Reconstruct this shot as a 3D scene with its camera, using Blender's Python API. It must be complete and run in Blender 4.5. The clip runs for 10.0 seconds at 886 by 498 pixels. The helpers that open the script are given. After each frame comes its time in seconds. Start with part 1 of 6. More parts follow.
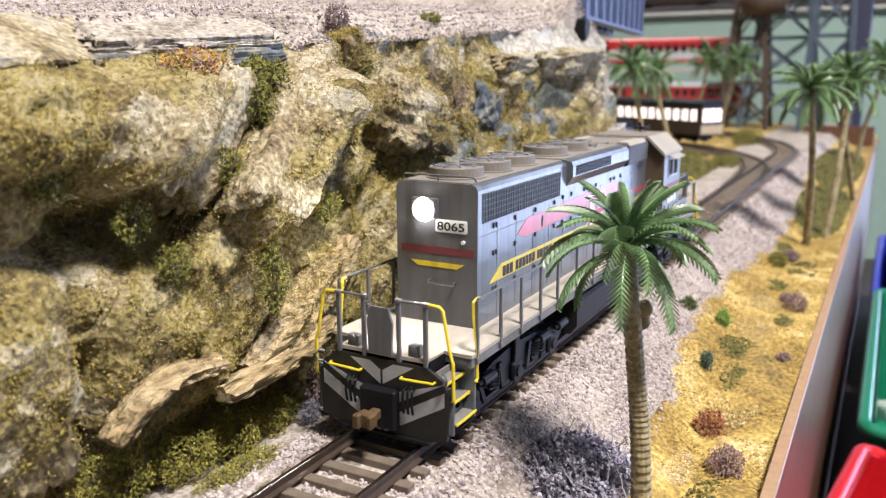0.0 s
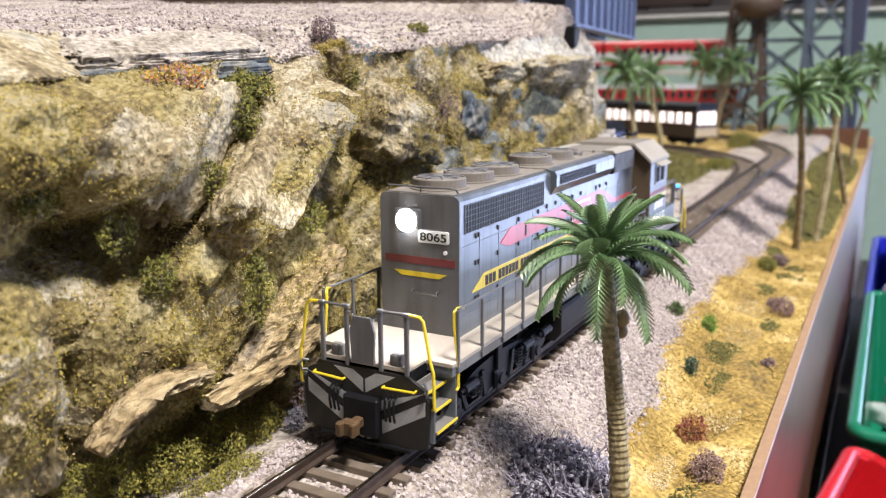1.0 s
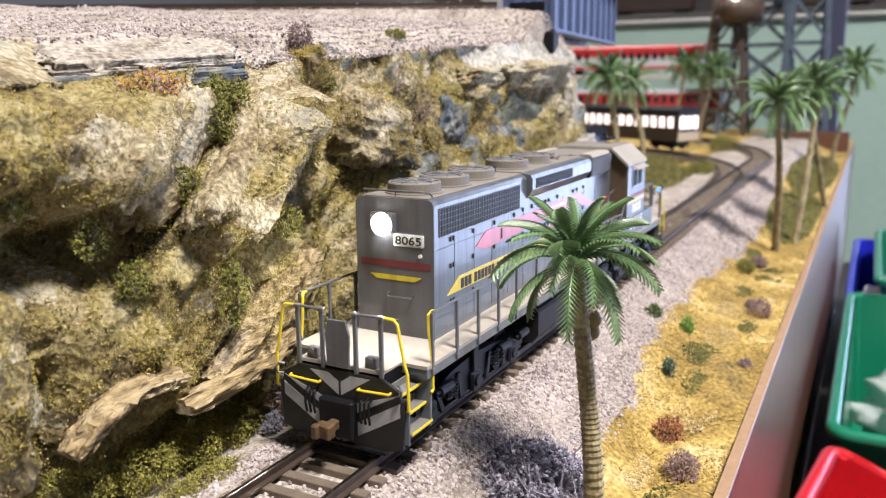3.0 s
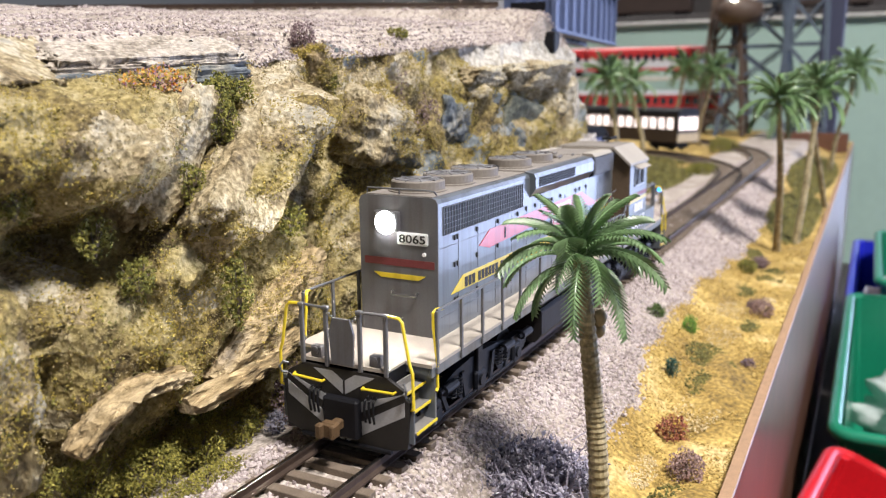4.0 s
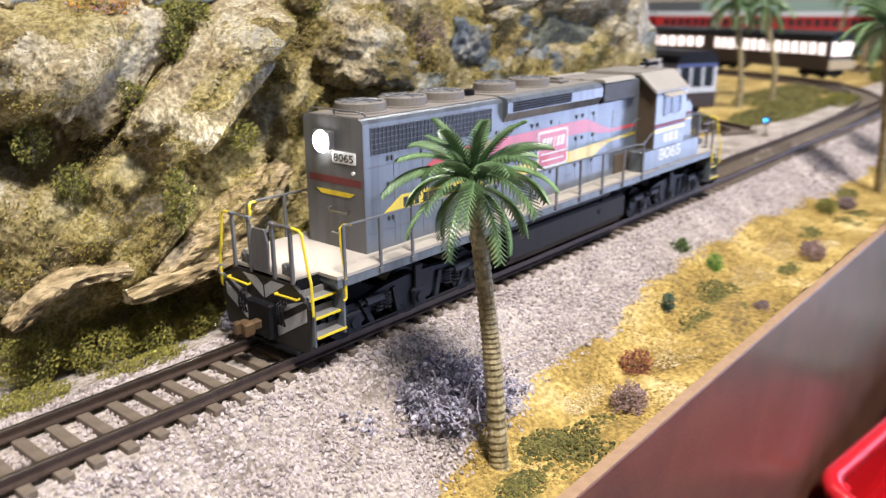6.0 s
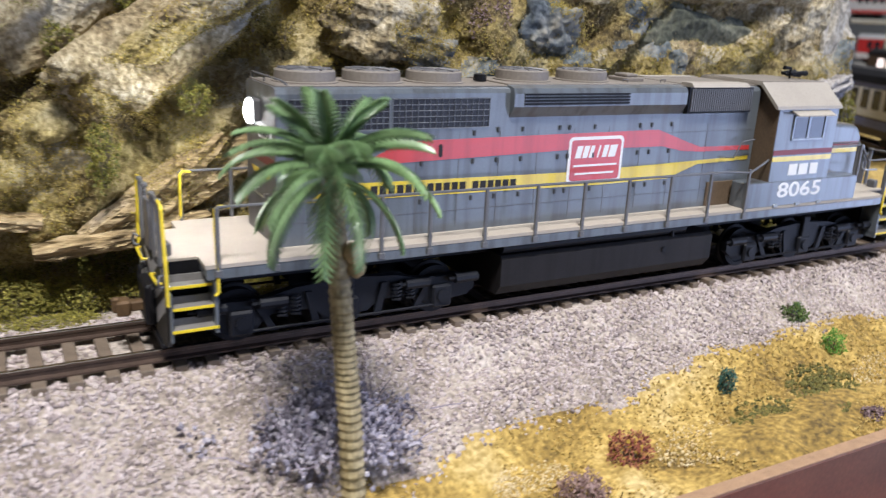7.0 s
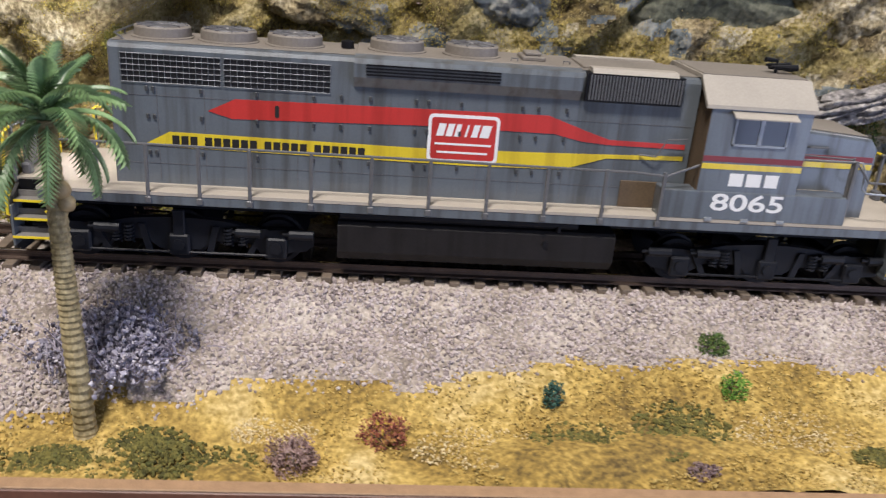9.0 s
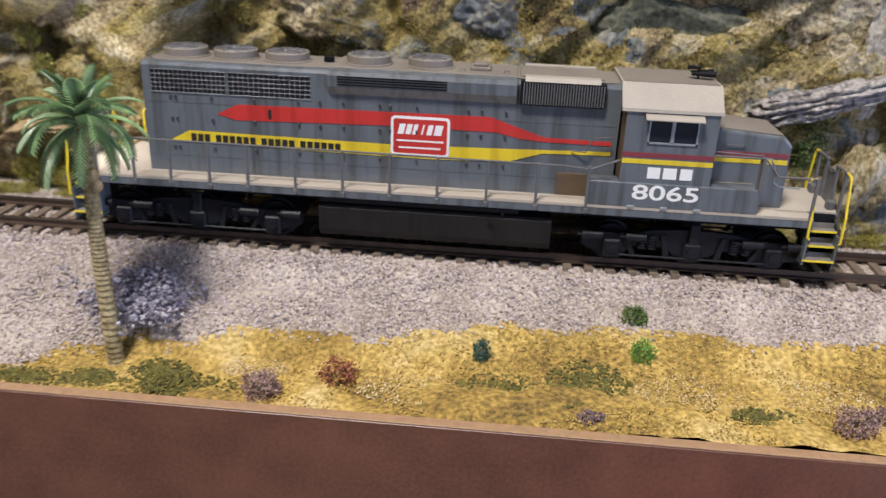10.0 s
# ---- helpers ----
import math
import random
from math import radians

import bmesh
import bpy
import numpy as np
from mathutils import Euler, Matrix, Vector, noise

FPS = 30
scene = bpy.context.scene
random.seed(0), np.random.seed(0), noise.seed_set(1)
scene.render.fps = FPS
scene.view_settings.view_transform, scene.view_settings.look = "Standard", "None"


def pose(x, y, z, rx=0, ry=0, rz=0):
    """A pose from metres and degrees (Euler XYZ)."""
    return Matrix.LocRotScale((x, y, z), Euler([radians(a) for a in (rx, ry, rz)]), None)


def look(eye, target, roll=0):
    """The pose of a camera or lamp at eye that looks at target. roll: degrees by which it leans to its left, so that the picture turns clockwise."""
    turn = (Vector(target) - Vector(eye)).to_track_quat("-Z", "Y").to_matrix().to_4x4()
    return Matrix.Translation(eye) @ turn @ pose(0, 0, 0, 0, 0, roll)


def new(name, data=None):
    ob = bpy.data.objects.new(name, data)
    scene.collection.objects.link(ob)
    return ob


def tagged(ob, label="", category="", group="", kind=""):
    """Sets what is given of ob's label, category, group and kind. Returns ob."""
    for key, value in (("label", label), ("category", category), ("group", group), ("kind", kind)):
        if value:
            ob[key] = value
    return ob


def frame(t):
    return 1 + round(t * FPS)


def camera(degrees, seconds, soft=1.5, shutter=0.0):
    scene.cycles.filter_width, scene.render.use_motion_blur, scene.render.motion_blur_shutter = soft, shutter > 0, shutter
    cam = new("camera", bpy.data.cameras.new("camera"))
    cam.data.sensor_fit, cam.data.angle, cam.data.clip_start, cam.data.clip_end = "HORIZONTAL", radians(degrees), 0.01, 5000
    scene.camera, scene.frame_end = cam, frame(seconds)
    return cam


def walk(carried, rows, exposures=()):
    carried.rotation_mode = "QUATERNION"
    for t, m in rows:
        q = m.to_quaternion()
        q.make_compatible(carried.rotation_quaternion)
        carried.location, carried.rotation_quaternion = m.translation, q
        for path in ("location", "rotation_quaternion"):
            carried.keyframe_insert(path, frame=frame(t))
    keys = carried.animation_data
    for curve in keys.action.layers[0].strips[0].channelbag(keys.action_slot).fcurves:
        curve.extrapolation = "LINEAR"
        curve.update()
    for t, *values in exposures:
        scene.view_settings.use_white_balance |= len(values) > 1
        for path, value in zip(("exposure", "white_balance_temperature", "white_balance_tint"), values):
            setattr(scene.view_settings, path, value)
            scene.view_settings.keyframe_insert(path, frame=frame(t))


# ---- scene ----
cam = camera(58.0, 10.0, soft=1.2, shutter=0.3)
cam.data.dof.use_dof = True
cam.data.dof.focus_distance = 0.19
cam.data.dof.aperture_fstop = 23.0
PATH = [
    (0, (-0.1353, -0.0901, 0.0781), (0.0354, 0.0048, 0.0352), -0.15),
    (0.5, (-0.1348, -0.0931, 0.0809), (0.0359, 0.0018, 0.0377), -0.08),
    (1, (-0.1357, -0.0948, 0.0809), (0.0352, 0.0000, 0.0382), -0.24),
    (1.5, (-0.1349, -0.0961, 0.0809), (0.0371, -0.0031, 0.0386), -0.25),
    (2, (-0.1348, -0.0971, 0.0811), (0.0375, -0.0046, 0.0389), -0.28),
    (2.5, (-0.1356, -0.0988, 0.0812), (0.0368, -0.0064, 0.0394), -0.37),
    (4, (-0.1360, -0.0969, 0.0798), (0.0368, -0.0050, 0.0389), -0.47),
    (4.5, (-0.1311, -0.0995, 0.0815), (0.0416, -0.0071, 0.0408), -0.59),
    (5, (-0.1288, -0.1087, 0.0827), (0.0432, -0.0154, 0.0414), -0.19),
    (5.5, (-0.1244, -0.1244, 0.0817), (0.0454, -0.0299, 0.0342), 0.55),
    (5.7, (-0.1223, -0.1341, 0.0824), (0.0405, -0.0311, 0.0288), 0.28),
    (6.8, (-0.0410, -0.1738, 0.0700), (0.0556, -0.0078, 0.0140), 1.47),
    (7, (-0.0251, -0.1697, 0.0707), (0.0686, -0.0027, 0.0129), 2.91),
    (7.5, (-0.0001, -0.1687, 0.0655), (0.0855, 0.0030, 0.0092), 5.20),
    (8, (0.0227, -0.1652, 0.0608), (0.0811, 0.0156, -0.0016), 5.02),
    (8.5, (0.0528, -0.1802, 0.0681), (0.0931, 0.0025, -0.0025), 5.86),
    (9, (0.0867, -0.2030, 0.0826), (0.1039, -0.0180, 0.0088), 4.55),
    (9.5, (0.1168, -0.2225, 0.0903), (0.1216, -0.0375, 0.0144), 4.44),
    (10, (0.1334, -0.2406, 0.0980), (0.1191, -0.0572, 0.0195), 2.22),
]
walk(cam, [(t, look(eye, target, roll)) for t, eye, target, roll in PATH],
     [(0, -0.05, 6350, 10), (5.5, -0.05, 6350, 10), (7, -0.35, 6100, 9), (8.5, -0.62, 6400, 10), (10, -0.6, 6500, 10)])

# ---- light: a closed hall with ceiling fixtures ----
K = 0.001
world = bpy.data.worlds.new("hall_air")
scene.world = world
world.use_nodes = True
world.node_tree.nodes["Background"].inputs[0].default_value = (0.9, 0.95, 1.0, 1)
world.node_tree.nodes["Background"].inputs[1].default_value = 0.01


def ceiling_lamp(x, y, sx, sy, watts, color):
    data = bpy.data.lights.new("ceiling_lamp", "AREA")
    data.shape, data.size, data.size_y, data.energy, data.color = "RECTANGLE", sx, sy, watts, color
    ob = new("ceiling_lamp", data)
    ob.matrix_world = pose(x, y, 1.88)
    return tagged(ob, "bright white rectangular lamp panel under the hall ceiling", "lamp")


ceiling_lamp(-0.3, -0.85, 0.42, 0.32, 108, (1.0, 0.94, 0.89))
ceiling_lamp(1.7, 0.8, 0.9, 0.3, 36, (1.0, 0.95, 0.92))
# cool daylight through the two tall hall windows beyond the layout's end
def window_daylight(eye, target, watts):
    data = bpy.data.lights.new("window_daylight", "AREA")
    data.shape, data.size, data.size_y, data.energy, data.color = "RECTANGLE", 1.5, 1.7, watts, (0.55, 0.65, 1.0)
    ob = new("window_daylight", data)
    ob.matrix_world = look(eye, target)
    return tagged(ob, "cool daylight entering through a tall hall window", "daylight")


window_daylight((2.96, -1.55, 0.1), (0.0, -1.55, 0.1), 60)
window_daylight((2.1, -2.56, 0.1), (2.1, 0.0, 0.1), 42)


# the locomotive's lit headlight
beam = bpy.data.lights.new("headlight_beam", "AREA")
beam.shape, beam.size, beam.energy, beam.color = "DISK", 0.005, 0.023, (1.0, 0.97, 0.93)
ob = new("headlight_beam", beam)
ob.matrix_world = look((0.0204, 0.0025, 0.0474), (-0.1, 0.004, 0.025))
tagged(ob, "white light of the locomotive's lit headlight", "headlight")


# ---- materials ----
def node_mat(name):
    m = bpy.data.materials.new(name)
    m.use_nodes = True
    nt = m.node_tree
    return m, nt, nt.nodes["Principled BSDF"]


def mat(name, color, rough=0.6, metal=0.0, dark=0.7, light=1.2, scale=400.0, fine=3000.0, bump=0.15, depth=0.0002, spread=0.0, coat=0.0):
    """A surface with coarse and fine variation of tone, and fine relief."""
    m, nt, p = node_mat(name)
    n, l = nt.nodes.new, nt.links.new
    tc = n("ShaderNodeTexCoord")
    big, small = n("ShaderNodeTexNoise"), n("ShaderNodeTexNoise")
    for tex, sc in ((big, scale), (small, fine)):
        tex.inputs["Scale"].default_value, tex.inputs["Detail"].default_value = sc, 4.0
        l(tc.outputs["Object"], tex.inputs["Vector"])
    add = n("ShaderNodeMath")
    add.operation = "ADD"
    l(big.outputs[0], add.inputs[0]), l(small.outputs[0], add.inputs[1])
    src = add.outputs[0]
    if spread:
        oi = n("ShaderNodeObjectInfo")
        ge = n("ShaderNodeNewGeometry")
        s1, s2 = n("ShaderNodeMath"), n("ShaderNodeMath")
        s1.operation = "ADD"
        l(oi.outputs["Random"], s1.inputs[0]), l(ge.outputs["Random Per Island"], s1.inputs[1])
        s2.operation = "MULTIPLY_ADD"
        l(s1.outputs[0], s2.inputs[0])
        s2.inputs[1].default_value = spread
        l(src, s2.inputs[2])
        src = s2.outputs[0]
    ramp = n("ShaderNodeValToRGB")
    half = n("ShaderNodeMath")
    half.operation = "MULTIPLY"
    half.inputs[1].default_value = 0.5 if not spread else 0.5 / (1 + spread * 0.6)
    l(src, half.inputs[0])
    l(half.outputs[0], ramp.inputs[0])
    a, b = ramp.color_ramp.elements
    a.position, b.position = 0.3, 0.7
    a.color = [c * dark for c in color] + [1]
    b.color = [min(1, c * light) for c in color] + [1]
    l(ramp.outputs[0], p.inputs["Base Color"])
    p.inputs["Roughness"].default_value, p.inputs["Metallic"].default_value = rough, metal
    p.inputs["Coat Weight"].default_value, p.inputs["Coat Roughness"].default_value = coat, 0.16
    if bump:
        bp = n("ShaderNodeBump")
        bp.inputs["Strength"].default_value, bp.inputs["Distance"].default_value = bump, depth
        l(add.outputs[0], bp.inputs["Height"])
        l(bp.outputs[0], p.inputs["Normal"])
    return m


def blend_mat(name, colors, scale, fine, rough=0.9, bump=0.6, depth=0.0008, detail=6.0, stretch=(1, 1, 1)):
    """A natural surface: several tones blended by large noise, broken up by fine noise."""
    m, nt, p = node_mat(name)
    n, l = nt.nodes.new, nt.links.new
    tc, mp = n("ShaderNodeTexCoord"), n("ShaderNodeMapping")
    mp.inputs["Scale"].default_value = stretch
    l(tc.outputs["Object"], mp.inputs["Vector"])
    big, small, vor = n("ShaderNodeTexNoise"), n("ShaderNodeTexNoise"), n("ShaderNodeTexVoronoi")
    for tex, sc in ((big, scale), (small, fine)):
        tex.inputs["Scale"].default_value, tex.inputs["Detail"].default_value = sc, detail
        l(mp.outputs[0], tex.inputs["Vector"])
    vor.inputs["Scale"].default_value = fine * 0.5
    l(mp.outputs[0], vor.inputs["Vector"])
    mixf = n("ShaderNodeMath")
    mixf.operation = "MULTIPLY_ADD"
    l(small.outputs[0], mixf.inputs[0])
    mixf.inputs[1].default_value = 0.35
    l(big.outputs[0], mixf.inputs[2])
    ramp = n("ShaderNodeValToRGB")
    el = ramp.color_ramp.elements
    while len(el) < len(colors):
        el.new(0.5)
    for i, c in enumerate(colors):
        el[i].position = 0.45 + 0.45 * i / (len(colors) - 1)
        el[i].color = (*c, 1)
    l(mixf.outputs[0], ramp.inputs[0])
    tone = n("ShaderNodeMixRGB")
    tone.blend_type = "MULTIPLY"
    tone.inputs[0].default_value = 0.75
    r2 = n("ShaderNodeValToRGB")
    r2.color_ramp.elements[0].position, r2.color_ramp.elements[1].position = 0.32, 0.66
    r2.color_ramp.elements[0].color, r2.color_ramp.elements[1].color = (0.48, 0.48, 0.47, 1), (1.22, 1.22, 1.22, 1)
    l(small.outputs[0], r2.inputs[0])
    l(ramp.outputs[0], tone.inputs[1]), l(r2.outputs[0], tone.inputs[2])
    l(tone.outputs[0], p.inputs["Base Color"])
    p.inputs["Roughness"].default_value = rough
    h = n("ShaderNodeMath")
    h.operation = "ADD"
    l(small.outputs[0], h.inputs[0]), l(vor.outputs["Distance"], h.inputs[1])
    bp = n("ShaderNodeBump")
    bp.inputs["Strength"].default_value, bp.inputs["Distance"].default_value = bump, depth
    l(h.outputs[0], bp.inputs["Height"]), l(bp.outputs[0], p.inputs["Normal"])
    return m


def island_mat(name, colors, rough=0.9, fine=2500.0, bump=0.3):
    """Loose grains, crumbs or leaves: one tone from the ramp for each piece."""
    m, nt, p = node_mat(name)
    n, l = nt.nodes.new, nt.links.new
    ge, tc, tex, ramp = n("ShaderNodeNewGeometry"), n("ShaderNodeTexCoord"), n("ShaderNodeTexNoise"), n("ShaderNodeValToRGB")
    tex.inputs["Scale"].default_value = fine
    l(tc.outputs["Object"], tex.inputs["Vector"])
    el = ramp.color_ramp.elements
    while len(el) < len(colors):
        el.new(0.5)
    for i, c in enumerate(colors):
        el[i].position = i / (len(colors) - 1)
        el[i].color = (*c, 1)
    mx = n("ShaderNodeMath")
    mx.operation = "MULTIPLY_ADD"
    l(tex.outputs[0], mx.inputs[0])
    mx.inputs[1].default_value = 0.3
    sub = n("ShaderNodeMath")
    sub.operation = "SUBTRACT"
    l(ge.outputs["Random Per Island"], sub.inputs[0])
    sub.inputs[1].default_value = 0.15
    l(sub.outputs[0], mx.inputs[2])
    l(mx.outputs[0], ramp.inputs[0])
    l(ramp.outputs[0], p.inputs["Base Color"])
    p.inputs["Roughness"].default_value = rough
    bp = n("ShaderNodeBump")
    bp.inputs["Strength"].default_value, bp.inputs["Distance"].default_value = bump, 0.0002
    l(tex.outputs[0], bp.inputs["Height"]), l(bp.outputs[0], p.inputs["Normal"])
    return m


def glow_mat(name, color, strength):
    m, nt, p = node_mat(name)
    p.inputs["Base Color"].default_value = (*color, 1)
    p.inputs["Emission Color"].default_value = (*color, 1)
    p.inputs["Emission Strength"].default_value = strength
    return m


M_ROCK = blend_mat("cliff_rock", [(0.06, 0.042, 0.018), (0.17, 0.125, 0.045), (0.31, 0.245, 0.09), (0.39, 0.325, 0.17), (0.23, 0.2, 0.13)], 70, 800, 0.9, 0.9, 0.0011, 8.0)
M_ROCK_PALE = blend_mat("pale_rock", [(0.09, 0.064, 0.03), (0.25, 0.19, 0.10), (0.39, 0.32, 0.19), (0.50, 0.44, 0.32), (0.28, 0.265, 0.22)], 85, 850, 0.9, 0.9, 0.0011, 8.0)
M_ROCK_BLUE = blend_mat("blue_grey_rock", [(0.06, 0.075, 0.085), (0.17, 0.19, 0.20), (0.36, 0.33, 0.26)], 90, 520)
M_PLASTER = blend_mat("grey_plaster_rock", [(0.22, 0.20, 0.17), (0.40, 0.37, 0.32), (0.52, 0.49, 0.44), (0.38, 0.38, 0.36)], 45, 600)
M_BARK = blend_mat("layered_shale", [(0.11, 0.075, 0.035), (0.33, 0.24, 0.12), (0.48, 0.37, 0.21), (0.27, 0.22, 0.16)], 170, 800, 0.9, 1.0, 0.0016, 8.0, (0.2, 1, 1.3))
M_GRAVELBED = blend_mat("gravel_bed", [(0.22, 0.18, 0.15), (0.42, 0.36, 0.31), (0.52, 0.46, 0.41)], 60, 900)
M_STONES = island_mat("ballast_stones", [(0.19, 0.155, 0.15), (0.38, 0.32, 0.31), (0.49, 0.42, 0.405), (0.56, 0.495, 0.48), (0.35, 0.29, 0.285)])
M_GRASS = blend_mat("straw_ground", [(0.13, 0.085, 0.025), (0.32, 0.21, 0.05), (0.50, 0.35, 0.10), (0.58, 0.45, 0.21)], 38, 700)
M_TURF_Y = island_mat("straw_turf", [(0.21, 0.14, 0.04), (0.40, 0.27, 0.065), (0.55, 0.40, 0.14), (0.27, 0.21, 0.06)])
M_TURF_O = island_mat("olive_turf", [(0.04, 0.04, 0.01), (0.10, 0.09, 0.02), (0.17, 0.145, 0.035), (0.08, 0.085, 0.022)])
M_MOSS = island_mat("moss_turf", [(0.20, 0.15, 0.03), (0.34, 0.26, 0.045), (0.50, 0.39, 0.085), (0.25, 0.20, 0.045), (0.40, 0.32, 0.11)])
M_TIE = mat("brown_tie", (0.15, 0.115, 0.085), 0.7, 0, 0.6, 1.4, 300, 2500, 0.3)
M_RAIL = mat("weathered_rail", (0.10, 0.07, 0.055), 0.45, 0.6, 0.7, 1.3, 300, 2000, 0.1)
M_RAILTOP = mat("worn_rail_head", (0.45, 0.40, 0.36), 0.25, 1.0, 0.8, 1.1, 300, 2000, 0.05)
M_FASCIA = mat("brown_hardboard", (0.135, 0.056, 0.034), 0.42, 0, 0.6, 1.4, 60, 900, 0.06, coat=0.25)
M_FASCIA.node_tree.nodes["Principled BSDF"].inputs["Specular IOR Level"].default_value = 0.75
M_EDGE = mat("cut_board_edge", (0.34, 0.21, 0.12), 0.6)


# ---- mesh helpers; all lengths below are in millimetres ----
def thing(name, x, y, z, label, category, group="", kind="", rz=0.0):
    ob = new(name)
    ob.empty_display_size = 0.01
    ob.matrix_world = pose(x * K, y * K, z * K, 0, 0, rz)
    return tagged(ob, label, category, group, kind)


def part(name, bm, material, parent=None, label="", smooth=False, category="", kind=""):
    bmesh.ops.recalc_face_normals(bm, faces=bm.faces[:])
    bmesh.ops.scale(bm, vec=(K, K, K), verts=bm.verts[:])
    me = bpy.data.meshes.new(name)
    bm.to_mesh(me)
    bm.free()
    for m in material if isinstance(material, (list, tuple)) else [material]:
        me.materials.append(m)
    if smooth:
        me.polygons.foreach_set("use_smooth", [True] * len(me.polygons))
    ob = new(name, me)
    if parent:
        ob.parent = parent
    return tagged(ob, label, category, "", kind)


def raw(name, verts, faces, material, label="", kind="", category="", parent=None, smooth=False):
    me = bpy.data.meshes.new(name)
    me.from_pydata((np.asarray(verts, dtype=float) * K).tolist(), [], faces.tolist() if hasattr(faces, "tolist") else faces)
    for m in material if isinstance(material, (list, tuple)) else [material]:
        me.materials.append(m)
    if smooth:
        me.polygons.foreach_set("use_smooth", [True] * len(me.polygons))
    me.update()
    ob = new(name, me)
    if parent:
        ob.parent = parent
    return tagged(ob, label, category, "", kind)


def box(bm, x0, x1, y0, y1, z0, z1, bevel=0.0, seg=1):
    v = [bm.verts.new((x, y, z)) for x in (x0, x1) for y in (y0, y1) for z in (z0, z1)]
    fs = [bm.faces.new([v[i] for i in q]) for q in ((0, 1, 3, 2), (4, 6, 7, 5), (0, 4, 5, 1), (2, 3, 7, 6), (0, 2, 6, 4), (1, 5, 7, 3))]
    if bevel:
        es = list({e for f in fs for e in f.edges})
        bmesh.ops.bevel(bm, geom=es, offset=bevel, segments=seg, affect="EDGES", profile=0.5)
    return bm


def prism(bm, poly, axis, a, b):
    """A polygon of the two other axes, in order, drawn out along axis from a to b."""
    def at(p, w):
        q = list(p)
        q.insert("xyz".index(axis), w)
        return q
    lo, hi = ([bm.verts.new(at(p, w)) for p in poly] for w in (a, b))
    bm.faces.new(lo), bm.faces.new(hi)
    for i in range(len(poly)):
        j = (i + 1) % len(poly)
        bm.faces.new((lo[i], lo[j], hi[j], hi[i]))
    return bm


def tube(bm, pts, r, n=8, r1=None):
    """A round bar along points, tapering from r to r1."""
    pts = [Vector(p) for p in pts]
    rings = []
    for i, p in enumerate(pts):
        d = (pts[min(i + 1, len(pts) - 1)] - pts[max(i - 1, 0)]).normalized()
        u = d.orthogonal().normalized() if i == 0 else (rings_u - d * rings_u.dot(d)).normalized()
        rings_u = u
        w = d.cross(u)
        rr = r if r1 is None else r + (r1 - r) * i / (len(pts) - 1)
        rings.append([bm.verts.new(p + (u * math.cos(a) + w * math.sin(a)) * rr) for a in (2 * math.pi * k / n for k in range(n))])
    for s, t in zip(rings, rings[1:]):
        for k in range(n):
            bm.faces.new((s[k], s[(k + 1) % n], t[(k + 1) % n], t[k]))
    bm.faces.new(rings[0]), bm.faces.new(rings[-1])
    return bm


def lathe(bm, prof, centre=(0, 0, 0), axis="z", n=24):
    """A turned shape: (radius, height) pairs round an axis through centre."""
    c = Vector(centre)
    rings = []
    for r, h in prof:
        ring = []
        for k in range(n):
            a = 2 * math.pi * k / n
            p = {"z": (r * math.cos(a), r * math.sin(a), h), "y": (r * math.cos(a), h, r * math.sin(a)), "x": (h, r * math.cos(a), r * math.sin(a))}[axis]
            ring.append(bm.verts.new(c + Vector(p)))
        rings.append(ring)
    for s, t in zip(rings, rings[1:]):
        for k in range(n):
            bm.faces.new((s[k], s[(k + 1) % n], t[(k + 1) % n], t[k]))
    bm.faces.new(rings[0]), bm.faces.new(rings[-1])
    return bm


BM = bmesh.new


def sm(a, b, x):
    t = np.clip((np.asarray(x, dtype=float) - a) / (b - a), 0, 1)
    return t * t * (3 - 2 * t)


def fbm(x, y, z, octaves=4):
    return noise.fractal(Vector((x, y, z)), 0.9, 2.1, octaves, noise_basis="PERLIN_ORIGINAL")


ICO = [(0, 0, 1), (0.9, 0, 0.45), (0.28, 0.85, 0.45), (-0.72, 0.53, 0.45), (-0.72, -0.53, 0.45), (0.28, -0.85, 0.45),
       (0.72, 0.53, -0.45), (-0.28, 0.85, -0.45), (-0.9, 0, -0.45), (-0.28, -0.85, -0.45), (0.72, -0.53, -0.45), (0, 0, -1)]
ICO_F = [(0, 1, 2), (0, 2, 3), (0, 3, 4), (0, 4, 5), (0, 5, 1), (1, 6, 2), (2, 7, 3), (3, 8, 4), (4, 9, 5), (5, 10, 1),
         (1, 10, 6), (2, 6, 7), (3, 7, 8), (4, 8, 9), (5, 9, 10), (11, 6, 10), (11, 7, 6), (11, 8, 7), (11, 9, 8), (11, 10, 9)]


TET = [(0.94, 0, -0.33), (-0.47, 0.82, -0.33), (-0.47, -0.82, -0.33), (0, 0, 1)]
TET_F = [(0, 1, 3), (1, 2, 3), (2, 0, 3), (0, 2, 1)]


